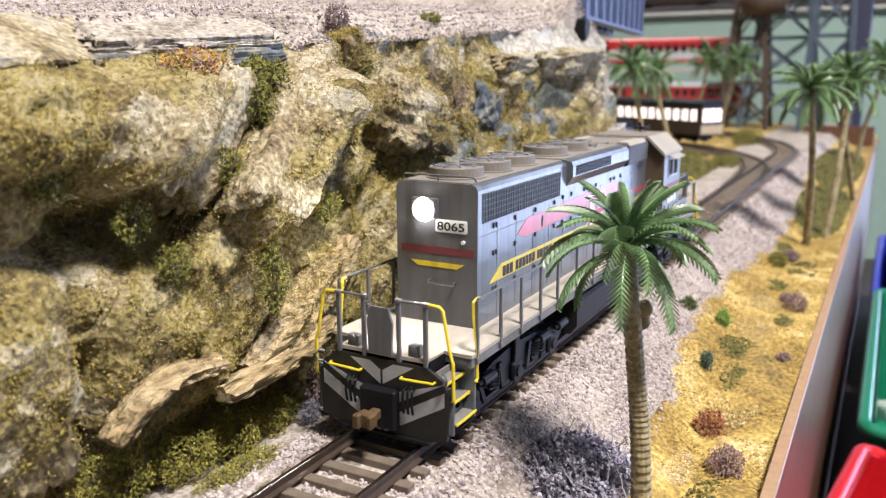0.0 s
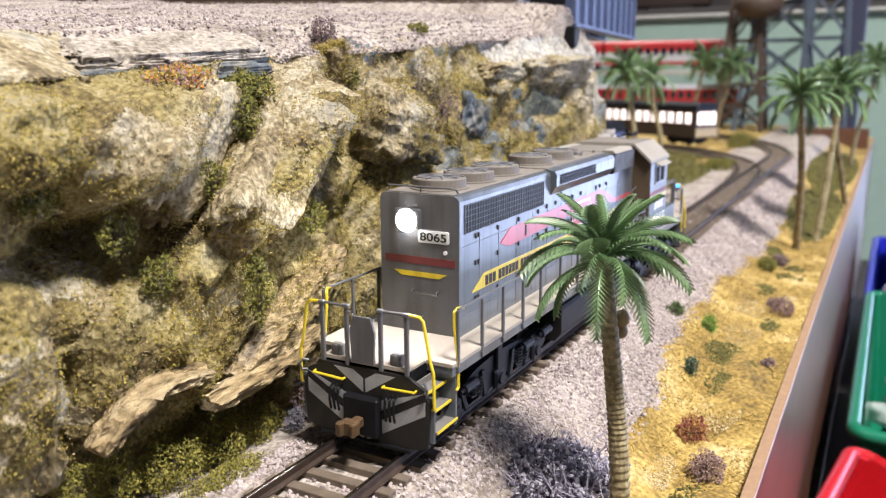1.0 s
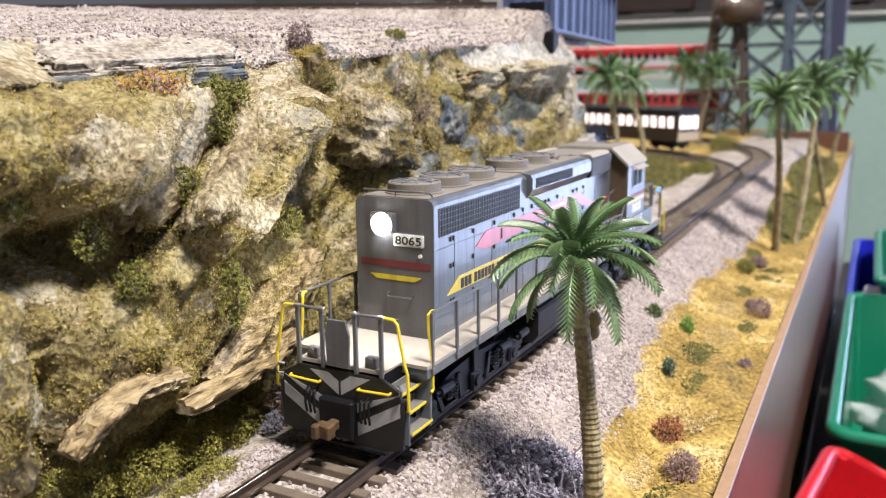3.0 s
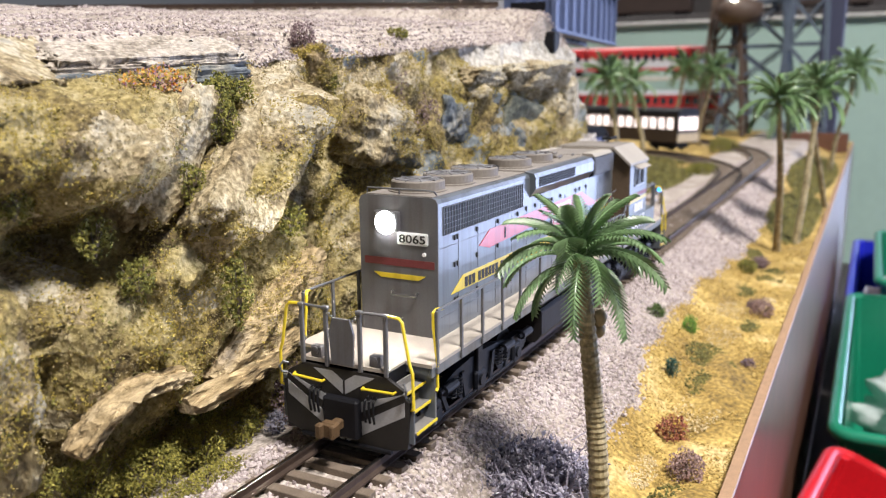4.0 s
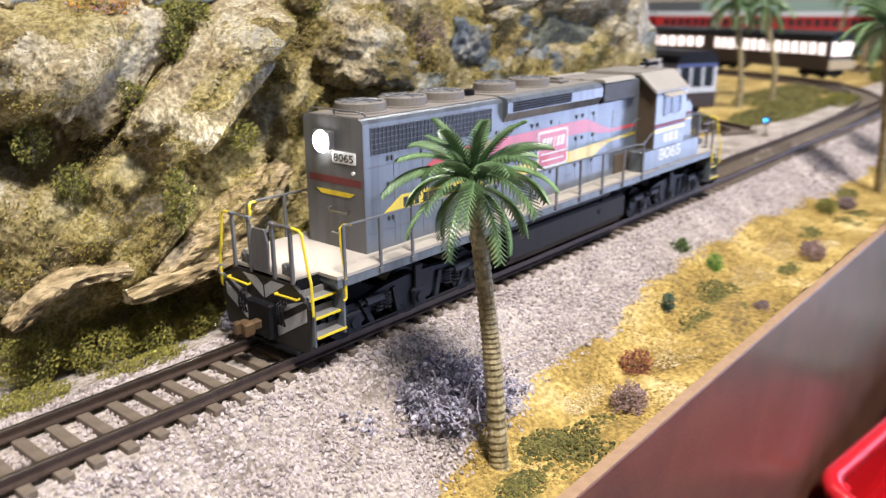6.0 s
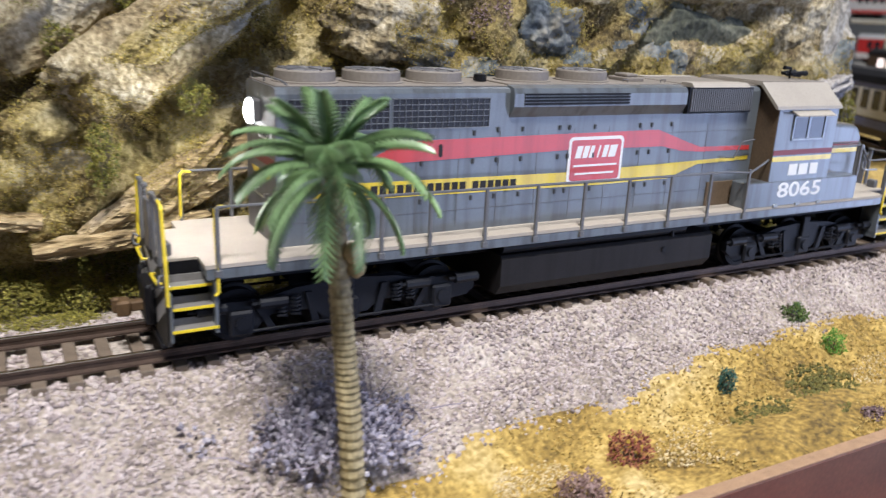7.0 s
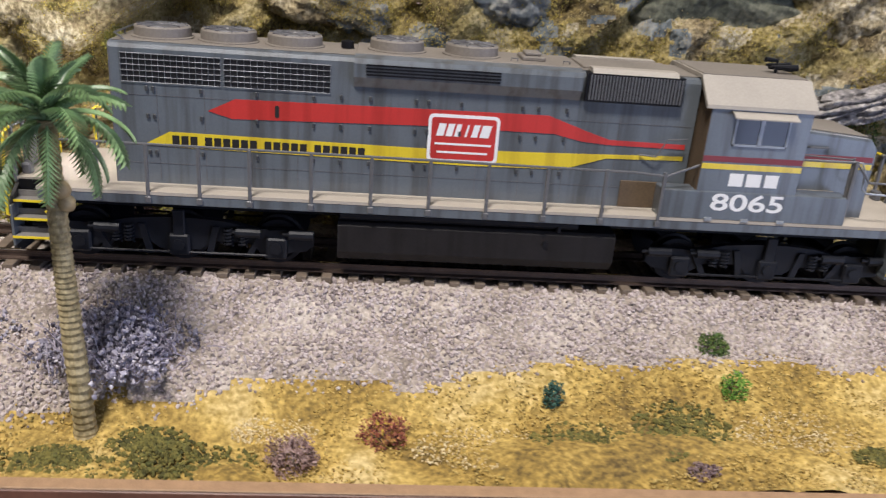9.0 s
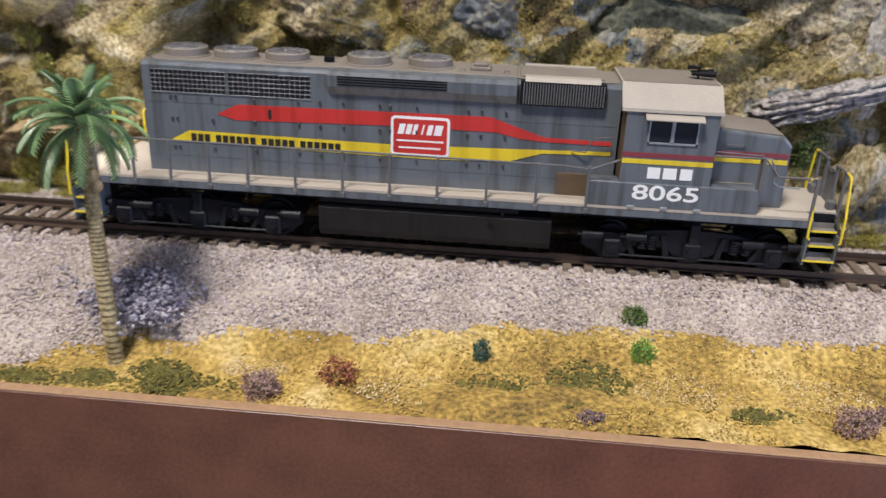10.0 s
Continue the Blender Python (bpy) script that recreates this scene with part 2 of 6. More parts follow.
def crumbs(name, centres, sizes, material, label, category, rng, flat=1.0, rough=0.35, kind="stuff", parent=None, fine=False):
    """Many small uneven grains in one mesh."""
    c, s = np.asarray(centres, dtype=float), np.asarray(sizes, dtype=float)
    n = len(c)
    base, facets = (np.array(TET, dtype=float), np.array(TET_F)) if fine else (np.array(ICO), np.array(ICO_F))
    m = len(base)
    v = base[None] * (1 + rough * rng.standard_normal((n, m, 1)) * 0.6)
    v = v * rng.uniform(0.65, 1.35, (n, 1, 3))
    ang = rng.uniform(0, 6.283, n)
    tilt = rng.uniform(-0.8, 0.8, n)
    ca, sa, ct, st = np.cos(ang)[:, None], np.sin(ang)[:, None], np.cos(tilt)[:, None], np.sin(tilt)[:, None]
    y, z = v[..., 1] * ct - v[..., 2] * st, v[..., 1] * st + v[..., 2] * ct
    x, y = v[..., 0] * ca - y * sa, v[..., 0] * sa + y * ca
    v = np.stack([x, y, z * flat], -1) * s[:, None, None] + c[:, None]
    f = facets[None] + m * np.arange(n)[:, None, None]
    return raw(name, v.reshape(-1, 3), f.reshape(-1, 3), material, label, kind, category, parent)


# ---- ground ----
def ballast_edge(x):
    """The y at which the ballast ends and the straw ground begins."""
    run = np.interp(x, [-60, 0, 8, 28, 53, 104, 150, 240, 275, 330, 420, 640], [-64, -56, -49, -43.5, -41, -38, -32.5, -32, -35, -40, -40, -28])
    return run + 1.3 * np.sin(x / 9.0) + 1.0 * np.sin(x / 4.3 + 1)


def ground_z(x, y):
    x, y = np.asarray(x, dtype=float), np.asarray(y, dtype=float)
    low = -20.5 - 5 * (1 - sm(40, 200, x))
    z = -3.9 - 8.0 * sm(15, 29, -y)
    z = z + (low + 11.9) * sm(27, 54, -y)
    return z - 1.2 * sm(18, 30, y) + 0.0 * x


FASCIA_Y = -71.5
xs = np.concatenate([np.arange(-460, 320, 2.5), np.arange(320, 1330, 12.0)])
ys = np.concatenate([np.arange(FASCIA_Y, 60, 2.5), np.arange(60, 760, 20.0)])
gx, gy = np.meshgrid(xs, ys, indexing="ij")
gz = ground_z(gx, gy)
bumpy = np.array([fbm(a * 0.06, b * 0.06, 3.1, 4) for a, b in zip(gx.ravel(), gy.ravel())]).reshape(gx.shape)
gz = gz + bumpy * (0.5 + 1.3 * sm(38, 60, -gy))
ny = len(ys)
quad = [(i * ny + j, (i + 1) * ny + j, (i + 1) * ny + j + 1, i * ny + j + 1) for i in range(len(xs) - 1) for j in range(ny - 1)]
ground = raw("ground", np.stack([gx.ravel(), gy.ravel(), gz.ravel()], 1), quad, [M_GRAVELBED, M_GRASS],
             "straw-coloured scenic ground with a grey gravel track bed", "structure", "ground", smooth=True)
mid_x, mid_y = (gx[:-1, :-1] + 1.2).ravel(), (gy[:-1, :-1] + 1.2).ravel()
grassy = (mid_y < ballast_edge(mid_x)) | (mid_y > 60)
ground.data.polygons.foreach_set("material_index", grassy.astype(np.int32))

rng = np.random.default_rng(7)


def scatter(count, x0, x1, y0, y1):
    return rng.uniform(x0, x1, count), rng.uniform(y0, y1, count)


px, py = scatter(78000, -150, 330, -66, 22)
keep = (py > ballast_edge(px) + rng.normal(0, 1.6, len(px))) & ((py < -9.6) | (px < -10) & (np.abs(py) < 7) | (np.abs(px - 115) > 128) & (np.abs(py) < 7) | (py > 10))
keep &= ~((np.abs(py) < 16) & (rng.random(len(px)) < 0.55))
px, py = px[keep], py[keep]
crumbs("ballast", np.stack([px, py, ground_z(px, py) + rng.uniform(-0.1, 0.35, len(px))], 1), rng.uniform(0.25, 0.6, len(px)), M_STONES,
       "loose pinkish grey ballast stones along the track", "ballast", rng)
px, py = scatter(9000, 330, 760, -40, 20)
keep = py > ballast_edge(px)
px, py = px[keep], py[keep]
crumbs("far_ballast", np.stack([px, py, ground_z(px, py) + 0.2], 1), rng.uniform(0.6, 1.1, len(px)), M_STONES,
       "pinkish grey ballast stones beside the far track", "ballast", rng)
px, py = scatter(34000, -90, 420, FASCIA_Y, -28)
patch = np.array([fbm(a * 0.05, b * 0.05, 9.3, 3) for a, b in zip(px, py)])
keep = (py < ballast_edge(px) + rng.normal(0, 1.5, len(px))) & (patch > -0.25) & (rng.random(len(px)) < 0.75)
qx, qy, qp = px[keep], py[keep], patch[keep]
crumbs("straw_turf", np.stack([qx, qy, ground_z(qx, qy) + 0.3], 1), rng.uniform(0.14, 0.36, len(qx)), M_TURF_Y,
       "fine straw-yellow scenic turf scattered on the ground", "turf", rng, flat=0.7)


def turf_patch(cx, cy, rx, ry, count, material, label, size=0.7, lift=1.2):
    a, r = rng.uniform(0, 6.283, count), np.sqrt(rng.random(count))
    x, y = cx + rx * r * np.cos(a), cy + ry * r * np.sin(a)
    z = ground_z(x, y) + lift * (1 - r * r) * rng.uniform(0.2, 1, count)
    crumbs("turf_patch", np.stack([x, y, z], 1), rng.uniform(0.5, 1.2, count) * size, material, label, "turf", rng)


for cx, cy, rx, ry in ((46, -61, 19, 8), (40, -54, 9, 5), (135, -54, 12, 6), (160, -50, 12, 7), (150, -58, 9, 4), (4, -62, 16, 5), (205, -60, 9, 4), (22, -60, 8, 5), (300, -58, 20, 7), (262, -50, 12, 5), (340, -45, 14, 4), (430, -50, 40, 12)):
    turf_patch(cx, cy, rx, ry, 330, M_TURF_O, "olive green scenic turf patch on straw ground", 0.55, 0.5)
    turf_patch(cx, cy, rx * 0.55, ry * 0.55, 260, M_TURF_O, "dense olive green turf on straw ground", 0.5, 0.7)
for cx, cy, rx, ry, count in ((520, -52, 110, 17, 2600), (800, -48, 190, 22, 2600), (455, -58, 60, 10, 900), (560, 62, 110, 22, 1500), (700, 100, 130, 30, 1500)):
    turf_patch(cx, cy, rx, ry, count, M_TURF_O, "olive green turf over the far straw ground", 1.5, 0.8)
M_SAND = island_mat("sandy_grit", [(0.45, 0.34, 0.16), (0.60, 0.48, 0.27), (0.66, 0.56, 0.36)])
for cx, cy, rx, ry in ((112, -56, 16, 7), (188, -52, 16, 7), (222, -50, 15, 6), (66, -50, 10, 4), (245, -62, 10, 4)):
    turf_patch(cx, cy, rx, ry, 500, M_SAND, "pale sandy grit on straw ground", 0.28, 0.3)


# ---- track ----
def rail_profile():
    return [(-1.3, -2.5), (1.3, -2.5), (1.3, -2.1), (0.35, -1.8), (0.35, -0.9), (0.55, -0.75), (0.55, -0.1), (0.4, 0.0), (-0.4, 0.0), (-0.55, -0.1), (-0.55, -0.75), (-0.35, -0.9), (-0.35, -1.8), (-1.3, -2.1)]


def sweep(bm, pts, off, z, prof):
    """A profile drawn along a path in plan, shifted sideways by off."""
    rows_ = []
    for i, p in enumerate(pts):
        a, b = pts[max(i - 1, 0)], pts[min(i + 1, len(pts) - 1)]
        d = Vector((b[0] - a[0], b[1] - a[1])).normalized()
        side = Vector((-d.y, d.x))
        rows_.append([bm.verts.new((p[0] + side.x * (off + u), p[1] + side.y * (off + u), z + w)) for u, w in prof])
    n = len(prof)
    for s, t in zip(rows_, rows_[1:]):
        for k in range(n):
            f = bm.faces.new((s[k], s[(k + 1) % n], t[(k + 1) % n], t[k]))
            f.material_index = 1 if k in (6, 7, 8) else 0
    bm.faces.new(rows_[0]), bm.faces.new(rows_[-1])


TIE_ME = {}


def tie_mesh():
    if "me" not in TIE_ME:
        bm = BM()
        box(bm, -1.35, 1.35, -13.4, 13.4, -2.0, 0.0, 0.15)
        bmesh.ops.scale(bm, vec=(K, K, K), verts=bm.verts[:])
        me = bpy.data.meshes.new("tie")
        bm.to_mesh(me)
        bm.free()
        me.materials.append(M_TIE)
        TIE_ME["me"] = me
    return TIE_ME["me"]


def track(label, pts, z=0.0, ties=True, pitch=6.6):
    t = thing("track", 0, 0, 0, label, "track", kind="structure")
    for off in (-8.8, 8.8):
        bm = BM()
        sweep(bm, pts, off, z, rail_profile())
        part("rail", bm, [M_RAIL, M_RAILTOP], t)
    if ties:
        left = 0.0
        for a, b in zip(pts, pts[1:]):
            seg = math.dist(a[:2], b[:2])
            d = left
            while d < seg:
                ob = new("tie", tie_mesh())
                ob.parent = t
                u = d / seg
                ob.matrix_basis = pose((a[0] + (b[0] - a[0]) * u) * K, (a[1] + (b[1] - a[1]) * u) * K, (z - 2.45) * K, 0, 0, math.degrees(math.atan2(b[1] - a[1], b[0] - a[0])) + random.uniform(-1, 1))
                d += pitch
            left = d - seg
    return t


def arc(cx, cy, r, a0, a1, n=24):
    return [(cx + r * math.cos(radians(a0 + (a1 - a0) * i / n)), cy + r * math.sin(radians(a0 + (a1 - a0) * i / n))) for i in range(n + 1)]


# main line: straight past the cliff, then a wide curve to the left
main_pts = [(-420, 0), (-200, 0), (0, 0), (300, 0), (560, 0)] + arc(720, 420, 420, -90, 60, 30)
track("straight and curving model track with brown ties and dull rails", main_pts)
branch_pts = [(430, 0), (520, 3)] + arc(560, 310, 304, -90, 70, 24)
track("branch model track curving away behind the cliff", branch_pts)


# ---- hall ----
# enclosing hall, mostly out of view; dark tones chosen to keep bounced light low
M_CEIL = mat("grey_ceiling", (0.16, 0.16, 0.155), 0.9, 0, 0.95, 1.05, 5, 80, 0.05, 0.001)
M_FLOOR = mat("grey_hall_floor", (0.11, 0.105, 0.10), 0.5, 0, 0.85, 1.1, 6, 90, 0.05, 0.001)
M_WALL2 = mat("grey_wall", (0.16, 0.165, 0.165), 0.8, 0, 0.93, 1.05, 4, 60, 0.05, 0.001)
HX0, HX1, HY0, HY1, HZ0, HZ1 = -2600, 3000, -2600, 2600, -1000, 1950
for nm, b, m in (("floor", (HX0, HX1, HY0, HY1, HZ0 - 80, HZ0), M_FLOOR), ("ceiling", (HX0, HX1, HY0, HY1, HZ1, HZ1 + 80), M_CEIL),
                 ("wall_east", (HX1, HX1 + 100, HY0, HY1, HZ0, HZ1), M_WALL2), ("wall_west", (HX0 - 100, HX0, HY0, HY1, HZ0, HZ1), M_WALL2),
                 ("wall_north", (HX0, HX1, HY1, HY1 + 100, HZ0, HZ1), M_WALL2), ("wall_south", (HX0, HX1, HY0 - 100, HY0, HZ0, HZ1), M_WALL2)):
    bm = BM()
    box(bm, *b)
    part(nm, bm, m, None, {"floor": "grey hall floor", "ceiling": "grey hall ceiling"}.get(nm, "plain painted hall wall"), kind="structure", category=nm.split("_")[0])

# ---- fascia board along the layout's edge ----
fas = thing("fascia_board", 0, FASCIA_Y, -21, "brown hardboard fascia along the layout's edge", "fascia", kind="structure")
bm = BM()
box(bm, -460, 1330, -3.4, -0.2, -260, -0.45, 0.3)
part("panel", bm, M_FASCIA, fas)
bm = BM()
box(bm, -460, 1330, -3.3, -0.1, -0.45, 0.0, 0.15)
part("board_edge", bm, M_EDGE, fas, "raw cut top edge of the board")
bm = BM()
box(bm, -460, 1330, FASCIA_Y + 0.5, 760, -60, -34)
part("layout_base", bm, M_EDGE, None, "plywood base under the scenery", kind="structure", category="base")


# ---- cliff ----
def edge_z(x):
    return 81 + 0.068 * (np.clip(x, -80, 240) + 30) - 8 * sm(225, 285, x)


def seg_d(x, z, ax, az, bx, bz):
    u = np.clip(((x - ax) * (bx - ax) + (z - az) * (bz - az)) / ((bx - ax) ** 2 + (bz - az) ** 2), 0, 1)
    return np.hypot(x - ax - u * (bx - ax), z - az - u * (bz - az)), u


def blob(x, z, cx, cz, rx, rz):
    return np.exp(-(((x - cx) / rx) ** 2 + ((z - cz) / rz) ** 2))


def cliff_y(x, z):
    """How far the rock face stands back from the track's centre line."""
    left = np.interp(z, [-8, 5, 14, 30, 45, 58, 70, 76, 80, 90], [40, 36, 31, 28, 29, 28, 27, 30, 40, 46])
    right = np.interp(z, [-8, 10, 40, 57, 68, 80, 94, 108], [29, 30, 31, 31, 33, 36, 40, 46])
    y = left + (right - left) * sm(20, 75, x)
    y = y - 6 * blob(x, z, -26, 63, 16, 9) + 9 * blob(x, z, -42, 49, 10, 6) + 4 * blob(x, z, -14, 57, 5, 12)
    d, u = seg_d(x, z, 30, 75, -5, 50)
    y = y - 11 * np.clip(1 - d / 10, 0, 1) ** 0.7 + 7 * blob(x, z, 24, 56, 10, 8)
    d, u = seg_d(x, z, 22, 40, -20, 16)
    y = y - 4 * np.clip(1 - d / 9, 0, 1)
    y = y + 5 * blob(x, z, 42, 40, 14, 14) + 8 * blob(x, z, 54, 64, 14, 14)
    y = y - 7 * blob(x, z, 196, 83, 30, 7) + 5 * blob(x, z, 180, 68, 26, 6) - 5 * blob(x, z, 142, 76, 16, 6) + 5 * blob(x, z, 118, 66, 10, 14)
    for ax, az, bx, bz, deep, wide in ((5, 72, -30, 51, 11, 5.5), (42, 70, 6, 41, 10, 7.5), (-62, 55, -38, 50, 12, 8), (-47, 38, -49, -5, 9, 3.2), (86, 76, 92, 60, 6, 6), (50, 82, 46, 62, 7, 5), (30, 36, 2, 18, 7, 4)):
        d, u = seg_d(x, z, ax, az, bx, bz)
        y = y + deep * np.exp(-(d / wide) ** 2)
    y = y + 240 * sm(262, 300, x) ** 1.5
    return y


cx = np.concatenate([np.arange(-190, -75, 3.0), np.arange(-75, 262, 1.15), np.arange(262, 301, 3.0)])
NV, NP = 92, 44
V = []
for x in cx:
    et = float(edge_z(x))
    for j in range(NV):
        z = -7 + (et + 7) * j / (NV - 1)
        V.append((x, z, 0))
    for j in range(1, NP + 1):
        V.append((x, et, (j / NP) ** 1.8))
V = np.array(V)
face = V[:, 2] == 0
yy = cliff_y(V[:, 0], V[:, 1])
cr, srr = math.cos(radians(38)), math.sin(radians(38))
n1, n2, n3, n4 = [], [], [], []
for (x, z, w), f in zip(V, face):
    u, q = x * cr + z * srr, -x * srr + z * cr
    n1.append(noise.ridged_multi_fractal(Vector((u * 0.018, q * 0.05, 1.7)), 1.0, 2.1, 4, 1.0, 2.0, noise_basis="PERLIN_ORIGINAL") - 1.0 if f else 0.0)
    n2.append(fbm(x * 0.16, z * 0.16, w * 20, 4) if f else 0.0)
    n3.append(noise.cell(Vector((u * 0.035, q * 0.11, 2.0))) if f else 0.0)
    n4.append(fbm(x * 0.05, w * 14, 5.0, 5) if not f else 0.0)
n1, n2, n3, n4 = map(np.array, (n1, n2, n3, n4))
fade = 1 - 0.8 * sm(0, 1, sm(258, 275, V[:, 0]))
yf = yy + (-3.0 * n1 - 1.7 * n2 - 2.2 * (n3 - 0.5)) * fade
yf = np.maximum(yf, 21.5 - 4 * (V[:, 1] > 56))
zf = V[:, 1] + np.where(face, n2 * 0.8, 0)
back = V[:, 2] * 330
yp = cliff_y(V[:, 0], edge_z(V[:, 0])) + back
zp = np.minimum(edge_z(V[:, 0]) + 0.6 * np.minimum(back, 14) + 0.095 * np.maximum(back - 14, 0), 110.5) + 1.3 * n4
to_track = np.abs((V[:, 0] - 119) * 0.886 + (yp - 290) * 0.464)
zp = np.maximum(zp, 113.6 - 0.6 * np.maximum(0, to_track - 17))
zp = zp - 6.5 * np.exp(-((V[:, 0] + 2) / 27) ** 4 - ((yp - 49) / 9) ** 4)
zp = np.where(yp < 100, np.minimum(zp, 113 - 0.45 * np.maximum(0, V[:, 0] - 222)), zp)
zp = np.where(V[:, 0] > 262, np.minimum(zp, 114 - 100 * sm(268, 300, V[:, 0])), zp)
P = np.stack([V[:, 0], np.where(face, yf, yp), np.where(face, zf, zp)], 1)
nv = NV + NP
quad = [(i * nv + j, (i + 1) * nv + j, (i + 1) * nv + j + 1, i * nv + j + 1) for i in range(len(cx) - 1) for j in range(nv - 1)]
cliff = raw("cliff", P, quad, [M_ROCK, M_ROCK_PALE, M_ROCK_BLUE, M_GRAVELBED, M_PLASTER], "weathered tan and blue-grey rock cliff with moss, under a gravel plateau", "structure", "cliff")
idx = []
for a, b, c, d in quad:
    x, y, z = P[a]
    if V[a, 2] > 0 or V[c, 2] > 0:
        idx.append(1 if x < -24 and y < 60 else 3 if y > 47 or x > 20 else 1)
        continue
    blue = fbm(x * 0.045, z * 0.06, 12.3, 3)
    pale = fbm(x * 0.03, z * 0.05, 4.1, 3) + 0.5 * float(sm(150, 240, x)) + 0.3 * float(sm(70, 84, z))
    plaster = z + 14 * fbm(x * 0.03, z * 0.03, 7.7, 3) > 92 - 16 * float(sm(90, 200, x))
    idx.append(4 if plaster and x > 60 else 2 if blue > 0.36 and x > 60 else 1 if pale > 0.24 else 0)
cliff.data.polygons.foreach_set("material_index", idx)
cliff.data.polygons.foreach_set("use_smooth", [True] * len(idx))

# moss turf caught on the face
nrm = np.zeros(len(P) * 3)
cliff.data.vertices.foreach_get("normal", nrm)
nrm = nrm.reshape(-1, 3)
nrm = nrm * np.sign(-nrm[:, 1:2] + 1e-9)
cand = np.where(face & (P[:, 0] > -75) & (P[:, 0] < 262) & (P[:, 2] < 96 - 20 * sm(90, 200, P[:, 0])))[0]
mossy = np.array([fbm(P[i, 0] * 0.05, P[i, 2] * 0.05, 20.0, 4) for i in cand])
mosskeep = cand[mossy > -0.05]
def moss_on(pool, count, material, label, size, name):
    pick = rng.choice(pool, count)
    pts = P[pick] + nrm[pick] * 0.15 + rng.normal(0, 0.45, (count, 3))
    crumbs(name, pts, rng.uniform(0.3, 0.8, count) * size, material, label, "turf", rng, fine=True)


M_MOSS_G = island_mat("green_moss", [(0.10, 0.10, 0.02), (0.17, 0.17, 0.03), (0.26, 0.24, 0.05), (0.14, 0.13, 0.04)])
M_MOSS_T = island_mat("tan_moss", [(0.19, 0.14, 0.06), (0.30, 0.23, 0.10), (0.43, 0.35, 0.19), (0.22, 0.17, 0.06)])
moss_on(mosskeep, 85000, M_MOSS, "yellow-green scenic moss turf on the rock face", 0.4, "moss")
moss_on(cand[mossy < 0.1], 60000, M_MOSS_T, "tan scenic turf on the rock face", 0.36, "dry_moss")
low_ = cand[(P[cand, 2] < 72) & (np.abs(mossy) < 0.2)]
moss_on(low_, 7000, M_MOSS_G, "dark green moss turf in the rock's cracks", 0.5, "green_moss")

# gravel spilling over the plateau
gpool = np.where(~face & ((P[:, 0] > -27) | (P[:, 1] > 58)) & (P[:, 1] < 190) & (P[:, 0] < 262) & (P[:, 0] > -75))[0]
pick = rng.choice(gpool, 22000)
crumbs("plateau_gravel", P[pick] + rng.normal(0, 0.9, (22000, 3)) * (1, 1, 0.2), rng.uniform(0.18, 0.5, 22000), M_STONES, "loose pale gravel over the cliff's plateau", "gravel", rng)


# ---- locomotive ----
M_GREY = mat("grey_hood_paint", (0.118, 0.135, 0.155), 0.36, 0, 0.85, 1.12, 90, 2500, 0.03, coat=0.7)
M_ENDGREY = mat("dark_and_shaded_grey", (0.115, 0.115, 0.125), 0.42, 0, 0.85, 1.15, 120, 2500, 0.04)
M_ROOF = mat("dusty_roof_paint", (0.20, 0.175, 0.15), 0.65, 0, 0.75, 1.15, 70, 1500, 0.06)
M_CABROOF = mat("pale_dusty_roof", (0.36, 0.325, 0.28), 0.6, 0, 0.85, 1.1, 90, 1800, 0.05)
M_BROWN = mat("rust_brown_wall", (0.11, 0.075, 0.045), 0.75, 0, 0.7, 1.25, 110, 1600, 0.08)
M_DECK = mat("sandy_walkway", (0.40, 0.355, 0.30), 0.75, 0, 0.85, 1.1, 120, 2200, 0.06)
# underframe, truck and tank blacks are deepened for the shade below the deck
M_BLACK = mat("black_underframe", (0.006, 0.006, 0.008), 0.55, 0, 0.7, 1.5, 250, 2500, 0.1)
M_TRUCK = mat("blue_black_truck", (0.009, 0.010, 0.014), 0.5, 0, 0.6, 1.5, 250, 2500, 0.12)
M_TANK = mat("shaded_black_tank", (0.014, 0.0125, 0.013), 0.6, 0, 0.75, 1.3, 150, 2200, 0.06)
M_RED = mat("red_stripe", (0.52, 0.035, 0.03), 0.42, 0, 0.9, 1.1, 150, 2500, 0.03, coat=0.7)
M_DULLRED = mat("faded_red", (0.16, 0.03, 0.035), 0.5, 0, 0.8, 1.15, 150, 2500, 0.03)
M_CABRED = mat("dull_red_stripe", (0.20, 0.035, 0.045), 0.5, 0, 0.85, 1.15, 150, 2500, 0.03)
M_YELLOW = mat("yellow_stripe", (0.72, 0.55, 0.03), 0.42, 0, 0.9, 1.08, 150, 2500, 0.03, coat=0.7)
M_YRAIL = mat("yellow_handrail", (0.75, 0.58, 0.03), 0.4, 0, 0.9, 1.1, 150, 2500, 0.03)
M_WHITE = mat("white_lettering", (0.80, 0.80, 0.80), 0.5, 0, 0.95, 1.05, 200, 2500, 0.02)
M_INK = mat("black_lettering", (0.015, 0.013, 0.012), 0.6)
M_RAILING = mat("grey_handrail", (0.11, 0.11, 0.115), 0.45, 0, 0.85, 1.2, 200, 2500, 0.03)
M_STEEL = mat("bright_steel", (0.55, 0.55, 0.55), 0.3, 1.0)
M_RUST = mat("rusty_coupler", (0.11, 0.065, 0.03), 0.7, 0.2, 0.6, 1.4, 300, 2500, 0.15)
M_LATCH = mat("dull_door_latch", (0.045, 0.047, 0.052), 0.5)
M_GLASS = mat("dark_window_glass", (0.02, 0.025, 0.035), 0.08, 0, 0.9, 1.1, 100, 500, 0.0)
M_SCREEN = mat("dark_screen", (0.022, 0.022, 0.025), 0.4, 0.3, 0.6, 1.5, 400, 3000, 0.2)
